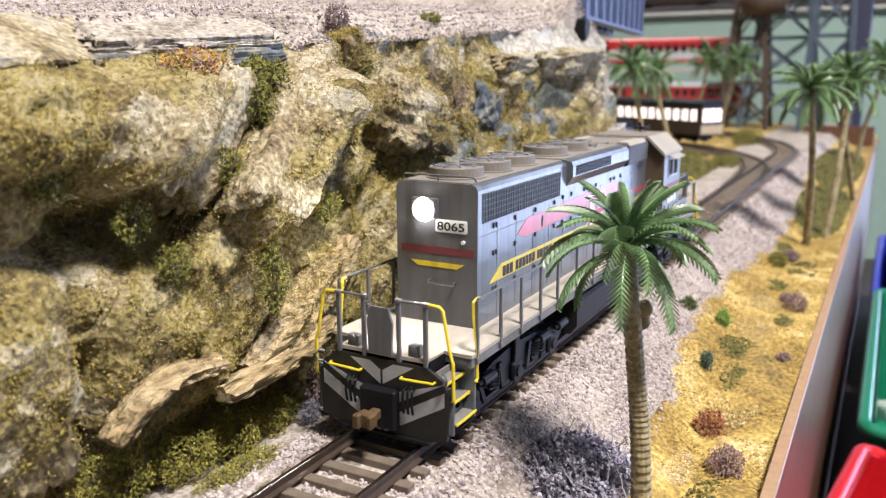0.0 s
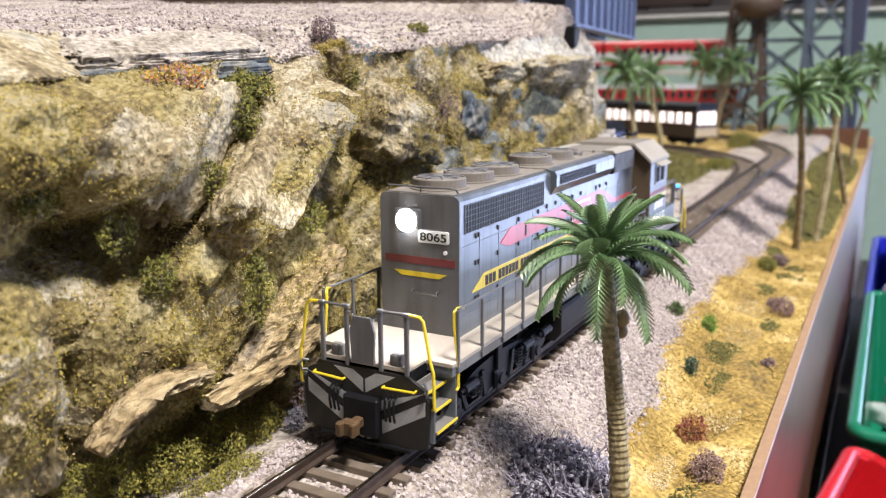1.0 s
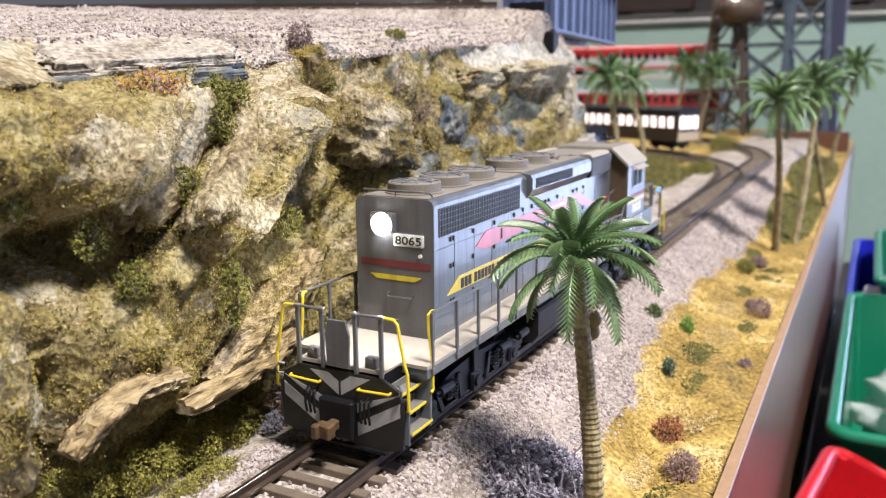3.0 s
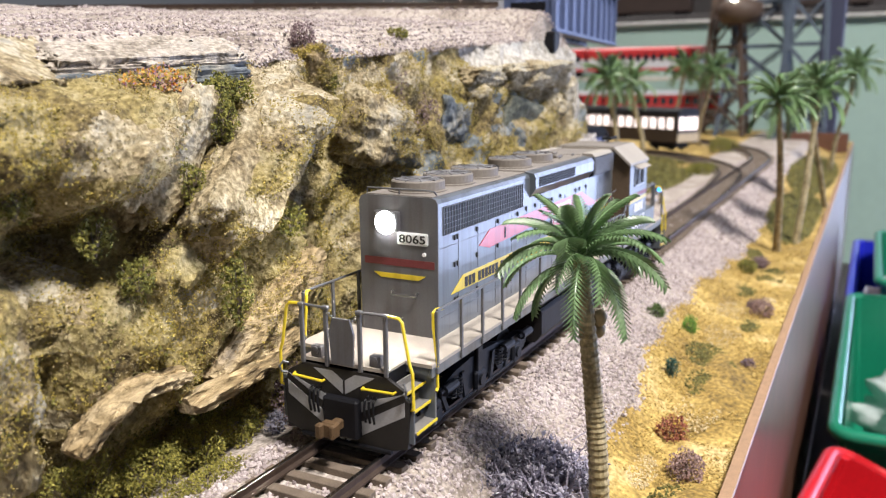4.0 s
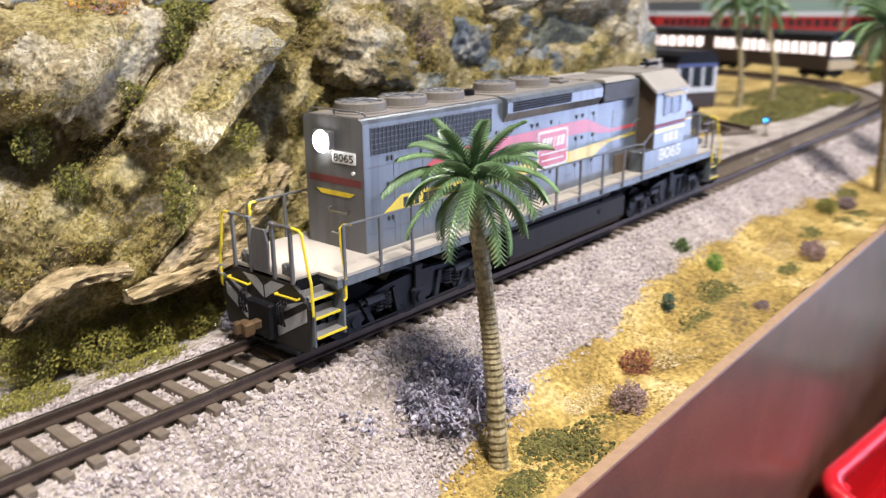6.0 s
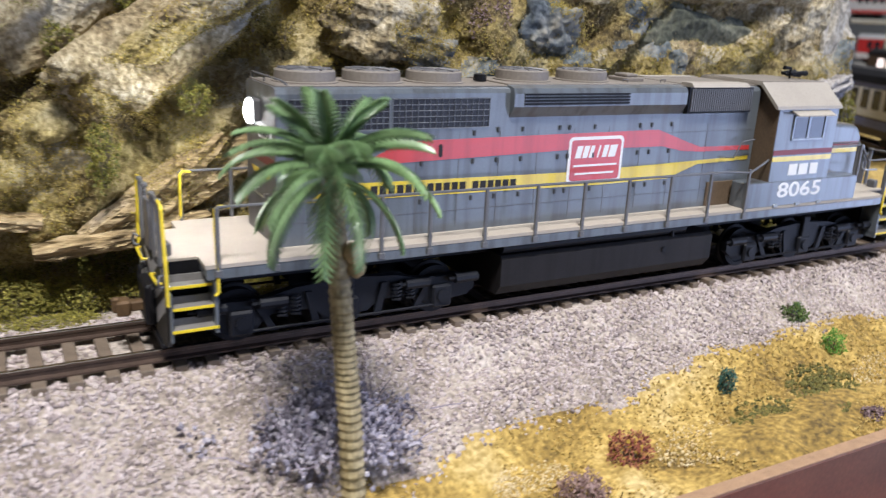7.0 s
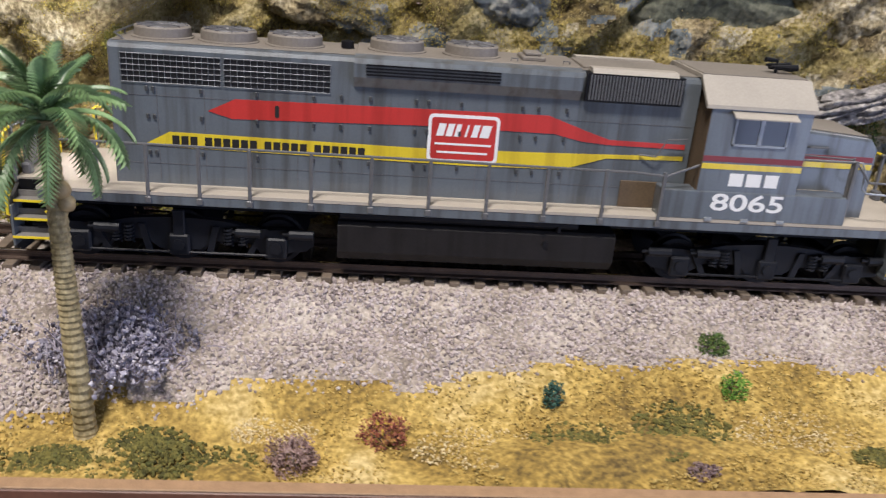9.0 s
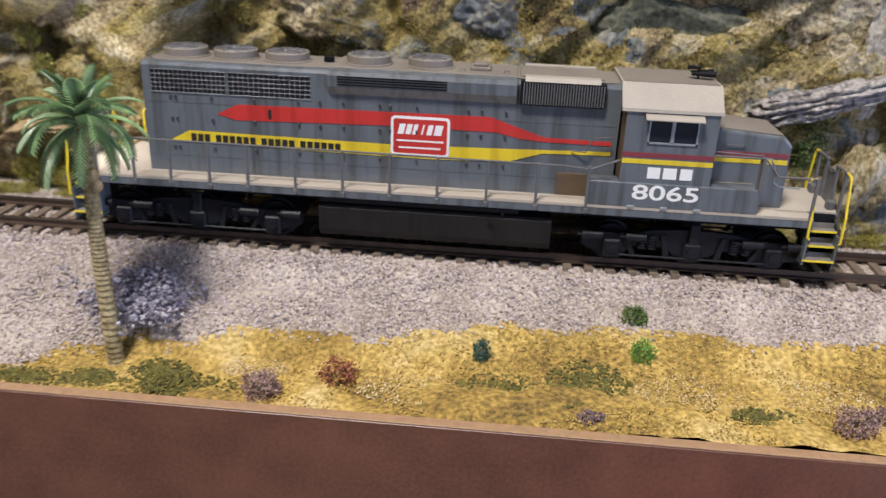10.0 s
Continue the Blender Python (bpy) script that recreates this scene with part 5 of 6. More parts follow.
# ---- bushes ----
def bush(x, y, z, rx, ry, rz, colors, label, count=320, size=0.75, category="bush", twigs=14, seed=0):
    r = np.random.default_rng(int(x * 7 + y * 13 + z * 3 + 1000))
    b = thing("bush", x, y, z, label, category)
    key = tuple(colors)
    if key not in BUSH_M:
        BUSH_M[key] = island_mat("bush_foliage", colors, 0.85)
    count, size = int(count * 2.4), size * 0.7
    d = r.standard_normal((count, 3))
    d /= np.linalg.norm(d, axis=1)[:, None]
    rad = r.uniform(0.35, 1.0, count) ** 0.6
    lump = 1 + 0.25 * np.sin(d[:, 0] * 5 + x) * np.cos(d[:, 1] * 4 + y)
    p = d * (rad * lump)[:, None] * (rx, ry, rz)
    p[:, 2] = p[:, 2] + rz * 0.55
    crumbs("foliage", p, r.uniform(0.5, 1.1, count) * size, BUSH_M[key], "", "", r, rough=0.6, kind="", parent=b, fine=True)
    bm = BM()
    for k in range(twigs):
        a = r.uniform(0, 6.283)
        tube(bm, [(0, 0, -rz * 0.3), (math.cos(a) * rx * 0.3, math.sin(a) * ry * 0.3, rz * 0.4), (math.cos(a) * rx * 0.75, math.sin(a) * ry * 0.75, rz * r.uniform(0.6, 1.3))], 0.18, 4, 0.08)
    part("stem", bm, M_TIE, b)
    return b


BUSH_M = {}
PURPLE = ((0.08, 0.05, 0.05), (0.19, 0.125, 0.13), (0.30, 0.22, 0.225), (0.14, 0.085, 0.09))
DUSTY = ((0.13, 0.07, 0.06), (0.29, 0.185, 0.165), (0.42, 0.30, 0.27), (0.20, 0.12, 0.11))
YMOSS = ((0.09, 0.085, 0.015), (0.21, 0.19, 0.03), (0.36, 0.31, 0.06), (0.16, 0.16, 0.035))
RUST_B = ((0.10, 0.025, 0.02), (0.26, 0.07, 0.05), (0.42, 0.16, 0.10), (0.50, 0.36, 0.05))
GREEN = ((0.02, 0.045, 0.012), (0.06, 0.11, 0.025), (0.13, 0.18, 0.04), (0.08, 0.12, 0.03))
LIME = ((0.07, 0.16, 0.02), (0.14, 0.30, 0.04), (0.20, 0.38, 0.06))
TEAL = ((0.015, 0.05, 0.04), (0.035, 0.10, 0.075), (0.08, 0.16, 0.115))
OLIVE = ((0.05, 0.05, 0.01), (0.14, 0.14, 0.02), (0.26, 0.23, 0.04), (0.11, 0.12, 0.03))
FLOWER = ((0.45, 0.13, 0.02), (0.60, 0.34, 0.05), (0.34, 0.20, 0.38), (0.55, 0.40, 0.08), (0.16, 0.16, 0.04))
GREYB = ((0.07, 0.07, 0.09), (0.16, 0.15, 0.19), (0.28, 0.27, 0.31), (0.12, 0.11, 0.14))
bush(-12, 37, 78.5, 7.5, 5, 3.4, FLOWER, "orange, yellow and purple flowering bush on the ledge", 420, 0.6, "flowers")
bush(8, 37, 76, 8.0, 5, 4.0, OLIVE, "dark olive green bush on the ledge", 480, 0.7)
bush(2, 33, 69, 4.5, 4, 5.5, OLIVE, "olive green bush hanging down the rock", 300, 0.65)
bush(56, 42, 77, 5.0, 4, 4.2, OLIVE, "olive green bush between the rocks", 300, 0.65)
bush(51, 47, 90, 4.5, 4, 4.6, PURPLE, "dry purple bush at the plateau's edge", 280, 0.55)
bush(103, 47, 94, 4.5, 4, 2.6, OLIVE, "small olive bush on the plateau", 220, 0.6)
bush(91, 41, 74, 7, 5, 8, PURPLE, "dry purple heather on the cliff", 420, 0.6)
bush(103, 37, 63, 8, 4, 8, PURPLE, "dry purple heather on the cliff", 420, 0.6)
bush(16, 27, -3, 6.5, 5, 8.5, PURPLE, "dark purple bush at the cliff's foot", 420, 0.65)
bush(7, 26, -4, 3.0, 2.6, 3.2, GREYB, "small grey-blue bush beside the track", 160, 0.55)
for x, y, z, a, b, c in ((-28, 32, -3, 9, 6, 6), (-14, 31, -4, 9, 6, 6), (0, 32, -4, 8, 5, 5), (-42, 34, -2, 10, 7, 7), (-6, 38, 4, 9, 6, 6), (-26, 39, 6, 10, 5, 7)):
    bush(x, y, z, a, b, c, YMOSS if z < 0 else OLIVE, "moss green undergrowth at the cliff's foot", 1000, 0.5)
for x, y, z, a, b, c in ((30, 30, -4, 10, 6, 2.5), (50, 30, -5, 12, 6, 2.5), (-48, 24, -4, 10, 5, 2), (-20, 23, -4.5, 12, 4, 1.8), (234, 28, -4, 12, 4, 2.5), (262, 26, -4, 14, 4, 2.5)):
    bush(x, y, z, a, b, c, YMOSS, "low yellow-green ground cover beside the track", 800, 0.45)
for x, y, z in ((-13, 29, 57), (-36, 31, 49), (31, 31, 64), (15, 25, 45), (-50, 33, 58), (40, 36, 60), (76, 34, 62), (-30, 27, 40)):
    bush(x, y, z, 4.5, 2.6, 4.5, OLIVE if z < 60 else ((0.12, 0.09, 0.02), (0.26, 0.20, 0.045), (0.36, 0.28, 0.08)), "olive moss clump in a crack of the cliff", 260, 0.55)
bush(-6, 24, 30, 3.5, 3, 9, OLIVE, "olive moss tuft between the shale beams", 300, 0.7)
bush(234, 29, 24, 6, 4, 13, GREEN, "dark green bush growing on the rock", 420, 0.7)
bush(262, 30, 32, 6, 4, 10, OLIVE, "olive bush growing on the rock", 360, 0.7)
bush(91, -53, -24.5, 5.6, 4.6, 4.6, RUST_B, "rusty red bush with yellow specks on straw ground", 420, 0.62)
bush(71.5, -61, -25.5, 5.8, 5.0, 4.6, DUSTY, "dusty purple bush on straw ground", 420, 0.62)
bush(227, -62, -21.5, 5.8, 5.0, 4.8, DUSTY, "dusty purple bush near the board", 420, 0.62)
bush(235, -58, -21.5, 4.6, 4.0, 3.2, PURPLE, "low purple bush on straw ground", 300, 0.6)
bush(160, -65, -22.5, 4.0, 2.6, 1.8, PURPLE, "flat purple tuft beside the board", 160, 0.6)
bush(130, -44, -18.5, 2.6, 2.4, 3.6, TEAL, "small teal green plant on straw ground", 150, 0.6)
bush(174, -28, -12.5, 4.0, 3.4, 3.6, GREEN, "dark green plant on the ballast", 240, 0.65)
bush(175, -41, -17.0, 3.6, 3.0, 4.2, LIME, "bright lime green grass tuft", 260, 0.5)
bush(300, -46, -18.5, 8, 5, 4, OLIVE, "olive bush beside the ballast", 300, 0.8)
bush(318, -50, -20, 7, 5, 3.6, PURPLE, "brown-purple bush beside the ballast", 300, 0.8)
bush(640, 40, -6, 30, 14, 6, OLIVE, "yellow-green shrubs between the tracks", 500, 1.6)
bush(880, 60, -6, 34, 16, 12, OLIVE, "yellow-green shrubs between the tracks", 500, 1.6)
bush(440, 90, -6, 40, 16, 4, OLIVE, "low green ground cover behind the track", 500, 1.6)

# the grey lichen bush on the ballast: many thin branching twigs
lich = thing("bush", 27, -33, -14, "dry grey-violet lichen bush on the ballast", "bush")
r = np.random.default_rng(77)
bm = BM()
for k in range(420):
    a, el = r.uniform(0, 6.283), r.uniform(0.05, 1.35)
    ln = r.uniform(4, 11)
    p0 = Vector((r.normal(0, 6.0), r.normal(0, 5.0), r.uniform(-1, 3)))
    d = Vector((math.cos(a) * math.cos(el), math.sin(a) * math.cos(el), math.sin(el)))
    p1 = p0 + d * ln * 0.5 + Vector(r.normal(0, 0.5, 3))
    tube(bm, [p0, p1, p1 + d * ln * 0.4 + Vector(r.normal(0, 1.0, 3))], 0.2, 3, 0.1)
part("twig_mass", bm, mat("lichen_grey", (0.30, 0.27, 0.33), 0.9, 0, 0.45, 1.6, 300, 1500, 0.2), lich)
M_LICHEN = island_mat("lichen_crumbs", [(0.09, 0.08, 0.11), (0.20, 0.19, 0.25), (0.36, 0.34, 0.41), (0.52, 0.49, 0.54), (0.17, 0.16, 0.21)])
lump = r.normal(0, 1, (46, 3)) * (7.5, 6.0, 0) + (0, 0, 1.5)
lump[:, 2] += 6.5 * np.exp(-(lump[:, 0] / 9) ** 2 - (lump[:, 1] / 8) ** 2) * r.uniform(0.3, 1.1, 46)
pts = lump[r.integers(0, 46, 4200)] + r.normal(0, 1, (4200, 3)) * (2.2, 2.0, 1.7)
crumbs("lichen_tuft", pts, r.uniform(0.22, 0.6, 4200), M_LICHEN, "", "", r, rough=0.6, kind="", parent=lich)


# ---- palm trees ----
M_TRUNK = blend_mat("palm_trunk", [(0.16, 0.12, 0.05), (0.31, 0.25, 0.13), (0.43, 0.36, 0.21)], 200, 900, 0.6, 0.3, 0.0003)
M_TRUNK2 = blend_mat("dark_palm_trunk", [(0.12, 0.08, 0.03), (0.24, 0.18, 0.08), (0.36, 0.28, 0.15)], 200, 900, 0.6, 0.3, 0.0003)
M_FROND = mat("plastic_palm_green", (0.12, 0.19, 0.085), 0.34, 0, 0.55, 1.8, 160, 1500, 0.1, 0.0002, 0.5)
FROND = {}


def frond_mesh(kind):
    """One feathered plastic frond of length 20 along +x; rise and droop by kind."""
    if kind in FROND:
        return FROND[kind]
    rise, bend = {"up": (89, 62), "mid": (70, 90), "low": (42, 104), "hang": (-8, 78)}[kind]
    n, L = 19, 22.0
    pts = [Vector((0, 0, 0))]
    for i in range(n):
        a = radians(rise - bend * (i / n) ** 0.9)
        pts.append(pts[-1] + Vector((math.cos(a), 0, math.sin(a))) * L / n)
    bm = BM()
    tube(bm, pts, 0.42, 6, 0.12)
    for i in range(3, n + 1):
        d = (pts[i] - pts[i - 1]).normalized()
        nrm_ = Vector((-d.z, 0, d.x))
        wdt = 2.9 * math.sin(math.pi * (0.10 + 0.80 * i / n)) ** 0.8 + 0.35
        for s in (-1, 1):
            side = Vector((0, s, 0))
            b0, b1 = pts[i - 1] - d * 0.12, pts[i] - d * 0.05
            m = pts[i] + side * wdt * 0.5 + d * wdt * 0.36 - nrm_ * wdt * 0.10
            tip = pts[i] + side * wdt + d * wdt * 0.75 - nrm_ * wdt * 0.3
            low = nrm_ * -0.2
            ring = (b0 - nrm_ * 0.2, b1 + nrm_ * 0.2, m + d * 0.2 + nrm_ * 0.15, tip, m - d * 0.26 - nrm_ * 0.2)
            top = [bm.verts.new(p + nrm_ * 0.12) for p in ring]
            bot = [bm.verts.new(p + low) for p in ring]
            bm.faces.new(top), bm.faces.new(bot[::-1])
            for k in range(5):
                bm.faces.new((top[k], bot[k], bot[(k + 1) % 5], top[(k + 1) % 5]))
    bmesh.ops.recalc_face_normals(bm, faces=bm.faces[:])
    bmesh.ops.scale(bm, vec=(K, K, K), verts=bm.verts[:])
    me = bpy.data.meshes.new("frond")
    bm.to_mesh(me)
    bm.free()
    me.materials.append(M_FROND)
    FROND[kind] = me
    return me


def palm(spine, label, size=1.0, r0=2.4, r1=1.75, trunk=None, seed=1, group="palm trees on the layout"):
    r = random.Random(seed)
    base = spine[0]
    t = thing("palm_tree", *base, label, "palm tree", group)
    rel = [Vector(p) - Vector(base) for p in spine]
    prof = []
    n = 46
    for i in range(n + 1):
        u = i / n * (len(rel) - 1)
        k = min(int(u), len(rel) - 2)
        a, b = rel[k], rel[k + 1]
        m0 = (rel[k + 1] - rel[max(k - 1, 0)]) * 0.5
        m1 = (rel[min(k + 2, len(rel) - 1)] - rel[k]) * 0.5
        f = u - k
        prof.append(a * (2 * f ** 3 - 3 * f * f + 1) + m0 * (f ** 3 - 2 * f * f + f) + b * (-2 * f ** 3 + 3 * f * f) + m1 * (f ** 3 - f * f))
    bm = BM()
    rings = []
    for i, p in enumerate(prof):
        rad = (r0 + (r1 - r0) * i / n)
        if i < 3:
            rad *= 1.25 - 0.1 * i
        for dz, f in ((0.0, 1.06), (0.55, 0.93)):
            q = p.lerp(prof[min(i + 1, n)], dz)
            rings.append([bm.verts.new((q.x + rad * f * math.cos(2 * math.pi * k / 14), q.y + rad * f * math.sin(2 * math.pi * k / 14), q.z)) for k in range(14)])
    for s, q in zip(rings, rings[1:]):
        for k in range(14):
            bm.faces.new((s[k], s[(k + 1) % 14], q[(k + 1) % 14], q[k]))
    bm.faces.new(rings[0]), bm.faces.new(rings[-1])
    part("trunk", bm, trunk or M_TRUNK, t)
    top = rel[-1]
    for kind, count, el in (("up", 7, 0.92), ("mid", 8, 1.05), ("low", 9, 1.08), ("hang", 7, 1.0)):
        off = r.uniform(0, 360)
        for k in range(count):
            ob = new("frond", frond_mesh(kind))
            ob.parent = t
            s = size * el * r.uniform(0.9, 1.08)
            ob.matrix_basis = pose(top.x * K, top.y * K, (top.z - 0.4) * K, r.uniform(-14, 14), r.uniform(-10, 10), off + 360 * k / count + r.uniform(-13, 13)) @ Matrix.Diagonal((s, s, s, 1))
    return t


front_palm = palm([(25.8, -51, -26.5), (24.6, -49.8, 0), (23.6, -48, 19), (22.4, -45.4, 43)], "green plastic palm tree with a ribbed curved trunk", 0.86, seed=3)
M_COCONUT = mat("tan_coconut", (0.36, 0.27, 0.14), 0.55, 0, 0.7, 1.2, 200, 1500, 0.1)
for dx, dy, dz, r0 in ((2.4, -2.6, 56.5, 1.7), (3.0, -2.2, 53.6, 1.6)):
    bm = BM()
    bmesh.ops.create_icosphere(bm, subdivisions=3, radius=r0)
    for q in bm.verts:
        q.co = q.co * (1 + 0.07 * fbm(q.co.x, q.co.y, q.co.z + dz, 3))
        q.co.z *= 1.15
    bmesh.ops.translate(bm, verts=bm.verts[:], vec=(-2.9 + dx, 4.6 + dy, dz))
    part("coconut", bm, M_COCONUT, front_palm, "tan plastic coconut", True)
palm([(368, -53.5, -21), (360, -54, 10), (352, -53, 40), (348, -50.5, 67)], "tall green palm tree on straw ground", 1.08, 2.2, 1.6, M_TRUNK2, 5)
palm([(400, -61.5, -21), (408, -64, 10), (420, -65, 40), (424, -67, 71)], "leaning green palm tree on straw ground", 1.12, 2.2, 1.6, None, 6)
palm([(566, -70, -21), (560, -64, 10), (552, -58, 40), (548, -54, 72)], "leaning green palm tree near the board", 1.2, 2.2, 1.6, M_TRUNK2, 7)
palm([(860, -60, -21), (856, -64, 15), (850, -72, 50), (846, -78, 88)], "far leaning green palm tree", 1.5, 2.6, 2.0, None, 8)
palm([(620, 92, -5), (620, 92, 25), (622, 100, 50), (623, 106, 75)], "green palm tree beside the far track", 1.35, 2.6, 2.0, None, 9)
palm([(560, 98, -5), (560, 99, 25), (560, 104, 55), (560, 109, 80)], "green palm tree beside the far track", 1.3, 2.6, 2.0, None, 10)
palm([(953, 100, -5), (953, 101, 25), (955, 94, 55), (955, 88, 89)], "far green palm tree by the trestle", 1.5, 2.6, 2.0, M_TRUNK2, 11)
palm([(960, 138, -5), (960, 138, 25), (957, 130, 55), (956, 124, 94)], "far green palm tree by the trestle", 1.5, 2.6, 2.0, None, 12)

# ---- signal by the track ----
sig = thing("track_signal", 428, 30, -21, "low dark track signal with a blue lamp", "signal")
bm = BM()
tube(bm, [(0, 0, 15), (0, 0, 24)], 0.5, 8), box(bm, -1.6, 1.6, -1.6, 1.6, 15.2, 16.8, 0.2)
part("mast", bm, M_BROWN, sig)
bm = BM()
box(bm, -1.5, 1.5, -1.8, 1.8, 24, 28, 0.4)
head = part("signal_head", bm, M_BLACK, sig)
bm = BM()
lathe(bm, [(0, -1.9), (1.2, -1.8), (1.2, -1.4), (0, -1.4)], (0, 0, 26), "x", 14)
part("blue_lens", bm, glow_mat("blue_signal_lamp", (0.05, 0.35, 1.0), 6.0), head, "glowing blue lens")


# ---- coaches ----
M_CARBODY = mat("dark_brown_coach", (0.045, 0.03, 0.025), 0.5, 0, 0.8, 1.2, 40, 800, 0.05)
M_WINLIT = glow_mat("lit_coach_window", (1.0, 0.86, 0.82), 1.6)
M_CREAM = mat("cream_panel", (0.50, 0.40, 0.25), 0.5)
M_BLUEBAND = mat("blue_band", (0.10, 0.13, 0.34), 0.45)
M_PALEBAND = mat("pale_band", (0.62, 0.64, 0.70), 0.45)
M_REDCAR = mat("red_car_paint", (0.50, 0.03, 0.035), 0.45, 0, 0.85, 1.1, 30, 500, 0.03)


def coach(x, y, z, deg, length, body, label, lit=True, bands=(), roof_m=None):
    """A model coach, its axis along local x, from its end at (x, y)."""
    c = thing("passenger_coach", x, y, z, label, "coach", "coaches", rz=deg)
    W = 17.5
    bm = BM()
    box(bm, 0, length, -W, W, 9, 41, 0.8)
    bd = part("body", bm, body, c)
    for a, b, m in bands:
        bm = BM()
        box(bm, -0.3, length + 0.3, -W - 0.3, W + 0.3, a, b, 0.2)
        part("side_band", bm, m, bd)
    bm = BM()
    prism(bm, [(-W - 0.6, 40.6), (W + 0.6, 40.6), (W - 1, 45), (W - 6, 48.5), (-W + 6, 48.5), (-W + 1, 45)], "x", -1, length + 1)
    part("roof", bm, roof_m or M_BLACK, c)
    for k in range(int((length - 12) / 13)):
        for s in (-1, 1):
            bm = BM()
            xx = 7 + k * 13
            box(bm, xx, xx + 8.6, *sorted((s * (W - 0.2), s * (W + 0.45))), 25, 37, 0.3)
            part("window", bm, M_WINLIT if lit else M_GLASS, bd)
    for y_ in (-10.5, 0, 10.5):
        bm = BM()
        box(bm, -0.6, 0.3, y_ - 4.2, y_ + 4.2, 24, 38, 0.3)
        part("end_window", bm, M_WINLIT if lit else M_GLASS, bd)
    bm = BM()
    box(bm, -0.9, 0.2, -W, W, 10, 20, 0.3)
    part("end_panel", bm, M_CREAM if lit else body, bd)
    for k, xx in enumerate((28, length - 28)):
        bm = BM()
        box(bm, xx - 20, xx + 20, -12, 12, 3, 8, 0.5)
        bg = part("bogie", bm, M_BLACK, c)
        for dx in (-12, 12):
            for s in (-1, 1):
                bm = BM()
                lathe(bm, [(0, s * 10), (5.4, s * 10), (5.4, s * 8), (6, s * 7.6), (0, s * 7.6)], (xx + dx, 0, 5.4), "y", 16)
                part("wheel", bm, M_BLACK, bg)
    return c


coach(812, 88, 0, 60, 200, M_CARBODY, "dark brown passenger coach with brightly lit windows", True)
coach(915, 268, 0, 84, 200, M_CARBODY, "dark brown passenger coach with brightly lit windows", True)
coach(442, 86, -2, 64, 190, M_CARBODY, "white and blue striped coach behind the cliff", False, ((14, 19, M_BLUEBAND), (20, 24.5, M_PALEBAND), (38, 41.5, M_BLUEBAND), (24.6, 37.5, M_PALEBAND)))
track("inner loop model track with brown ties behind the cliff", [(380, -40 + 6), (420, 44), (442, 86), (530, 262), (560, 330)][1:], 0.0, True, 9.0)

# ---- shelves with red trains, backdrop ----
M_SHELF = mat("pale_shelf", (0.55, 0.55, 0.52), 0.6)
M_BOARD = mat("pale_green_backdrop", (0.40, 0.56, 0.50), 0.75, 0, 0.94, 1.05, 6, 60, 0.04, 0.0005)
M_DARKSHELF = mat("dark_shelf", (0.05, 0.045, 0.045), 0.6)
bd = thing("backdrop_panel", 1500, 0, -320, "pale green backdrop panel with a white ledge", "panel", kind="structure")
bm = BM()
box(bm, 0, 12, -260, 540, 0, 505)
part("panel", bm, M_BOARD, bd)
bm = BM()
box(bm, -14, 16, -260, 540, 505, 512, 1.5)
part("ledge", bm, M_SHELF, bd, "white ledge along the top")
up = thing("upper_shelf", 1560, 0, 205, "dark upper shelf behind the backdrop", "shelf", kind="structure")
bm = BM()
box(bm, -40, 260, -260, 900, -12, 0, 1.0), box(bm, 120, 140, -260, 900, 0, 420)
part("shelf_board", bm, M_DARKSHELF, up)
for z, y0 in ((86, 150), (15, 118)):
    sh = thing("train_shelf", 1252, 300, z, "narrow pale shelf with a train on it", "shelf", kind="structure")
    bm = BM()
    box(bm, -26, 26, 118 - 300, 420, -7, 0, 0.8)
    part("shelf_board", bm, M_SHELF, sh)
    for s in (-150, 100, 350):
        bm = BM()
        box(bm, -20, -14, s, s + 6, -z - 30, -7)
        part("bracket", bm, M_SHELF, sh)
    for k in range(3):
        coach(1252, y0 + 6 + k * 196, z, 90, 190, M_PALEBAND if z > 50 else M_REDCAR, "red and white streamlined model coach on a shelf", False, ((30, 41.8, M_REDCAR), (9.5, 14, M_REDCAR)) if z > 50 else ((9.5, 18, M_PALEBAND),), M_REDCAR if z > 50 else M_PALEBAND)
for k, (m, w) in enumerate(((M_PALEBAND, 150), (M_REDCAR, 90), (M_CARBODY, 170), (M_SHELF, 110), (M_CARBODY, 180), (M_REDCAR, 80))):
    fc = thing("freight_car", 1570, 560 - k * 160, 205, ("pale", "red", "dark brown", "pale grey", "dark brown", "red")[k] + " model freight car on the upper shelf", "freight car", "freight cars")
    bm = BM()
    box(bm, -18, 18, 0, w * 0.95, 9, 52, 1.0)
    part("body", bm, m, fc)
    bm = BM()
    prism(bm, [(-19, 52), (19, 52), (0, 56)], "y", -1, w * 0.95 + 1)
    part("roof", bm, M_BLACK, fc)
    for yy in (20, w * 0.95 - 20):
        bm = BM()
        box(bm, -12, 12, yy - 14, yy + 14, 0, 9, 0.6)
        part("bogie", bm, M_BLACK, fc)

# ---- trestle tower ----
M_TOWER = mat("slate_blue_steel", (0.10, 0.13, 0.18), 0.5, 0.2, 0.7, 1.3, 40, 600, 0.05)
M_TOWERB = mat("brown_steel", (0.09, 0.06, 0.045), 0.6, 0.1, 0.7, 1.3, 40, 600, 0.05)


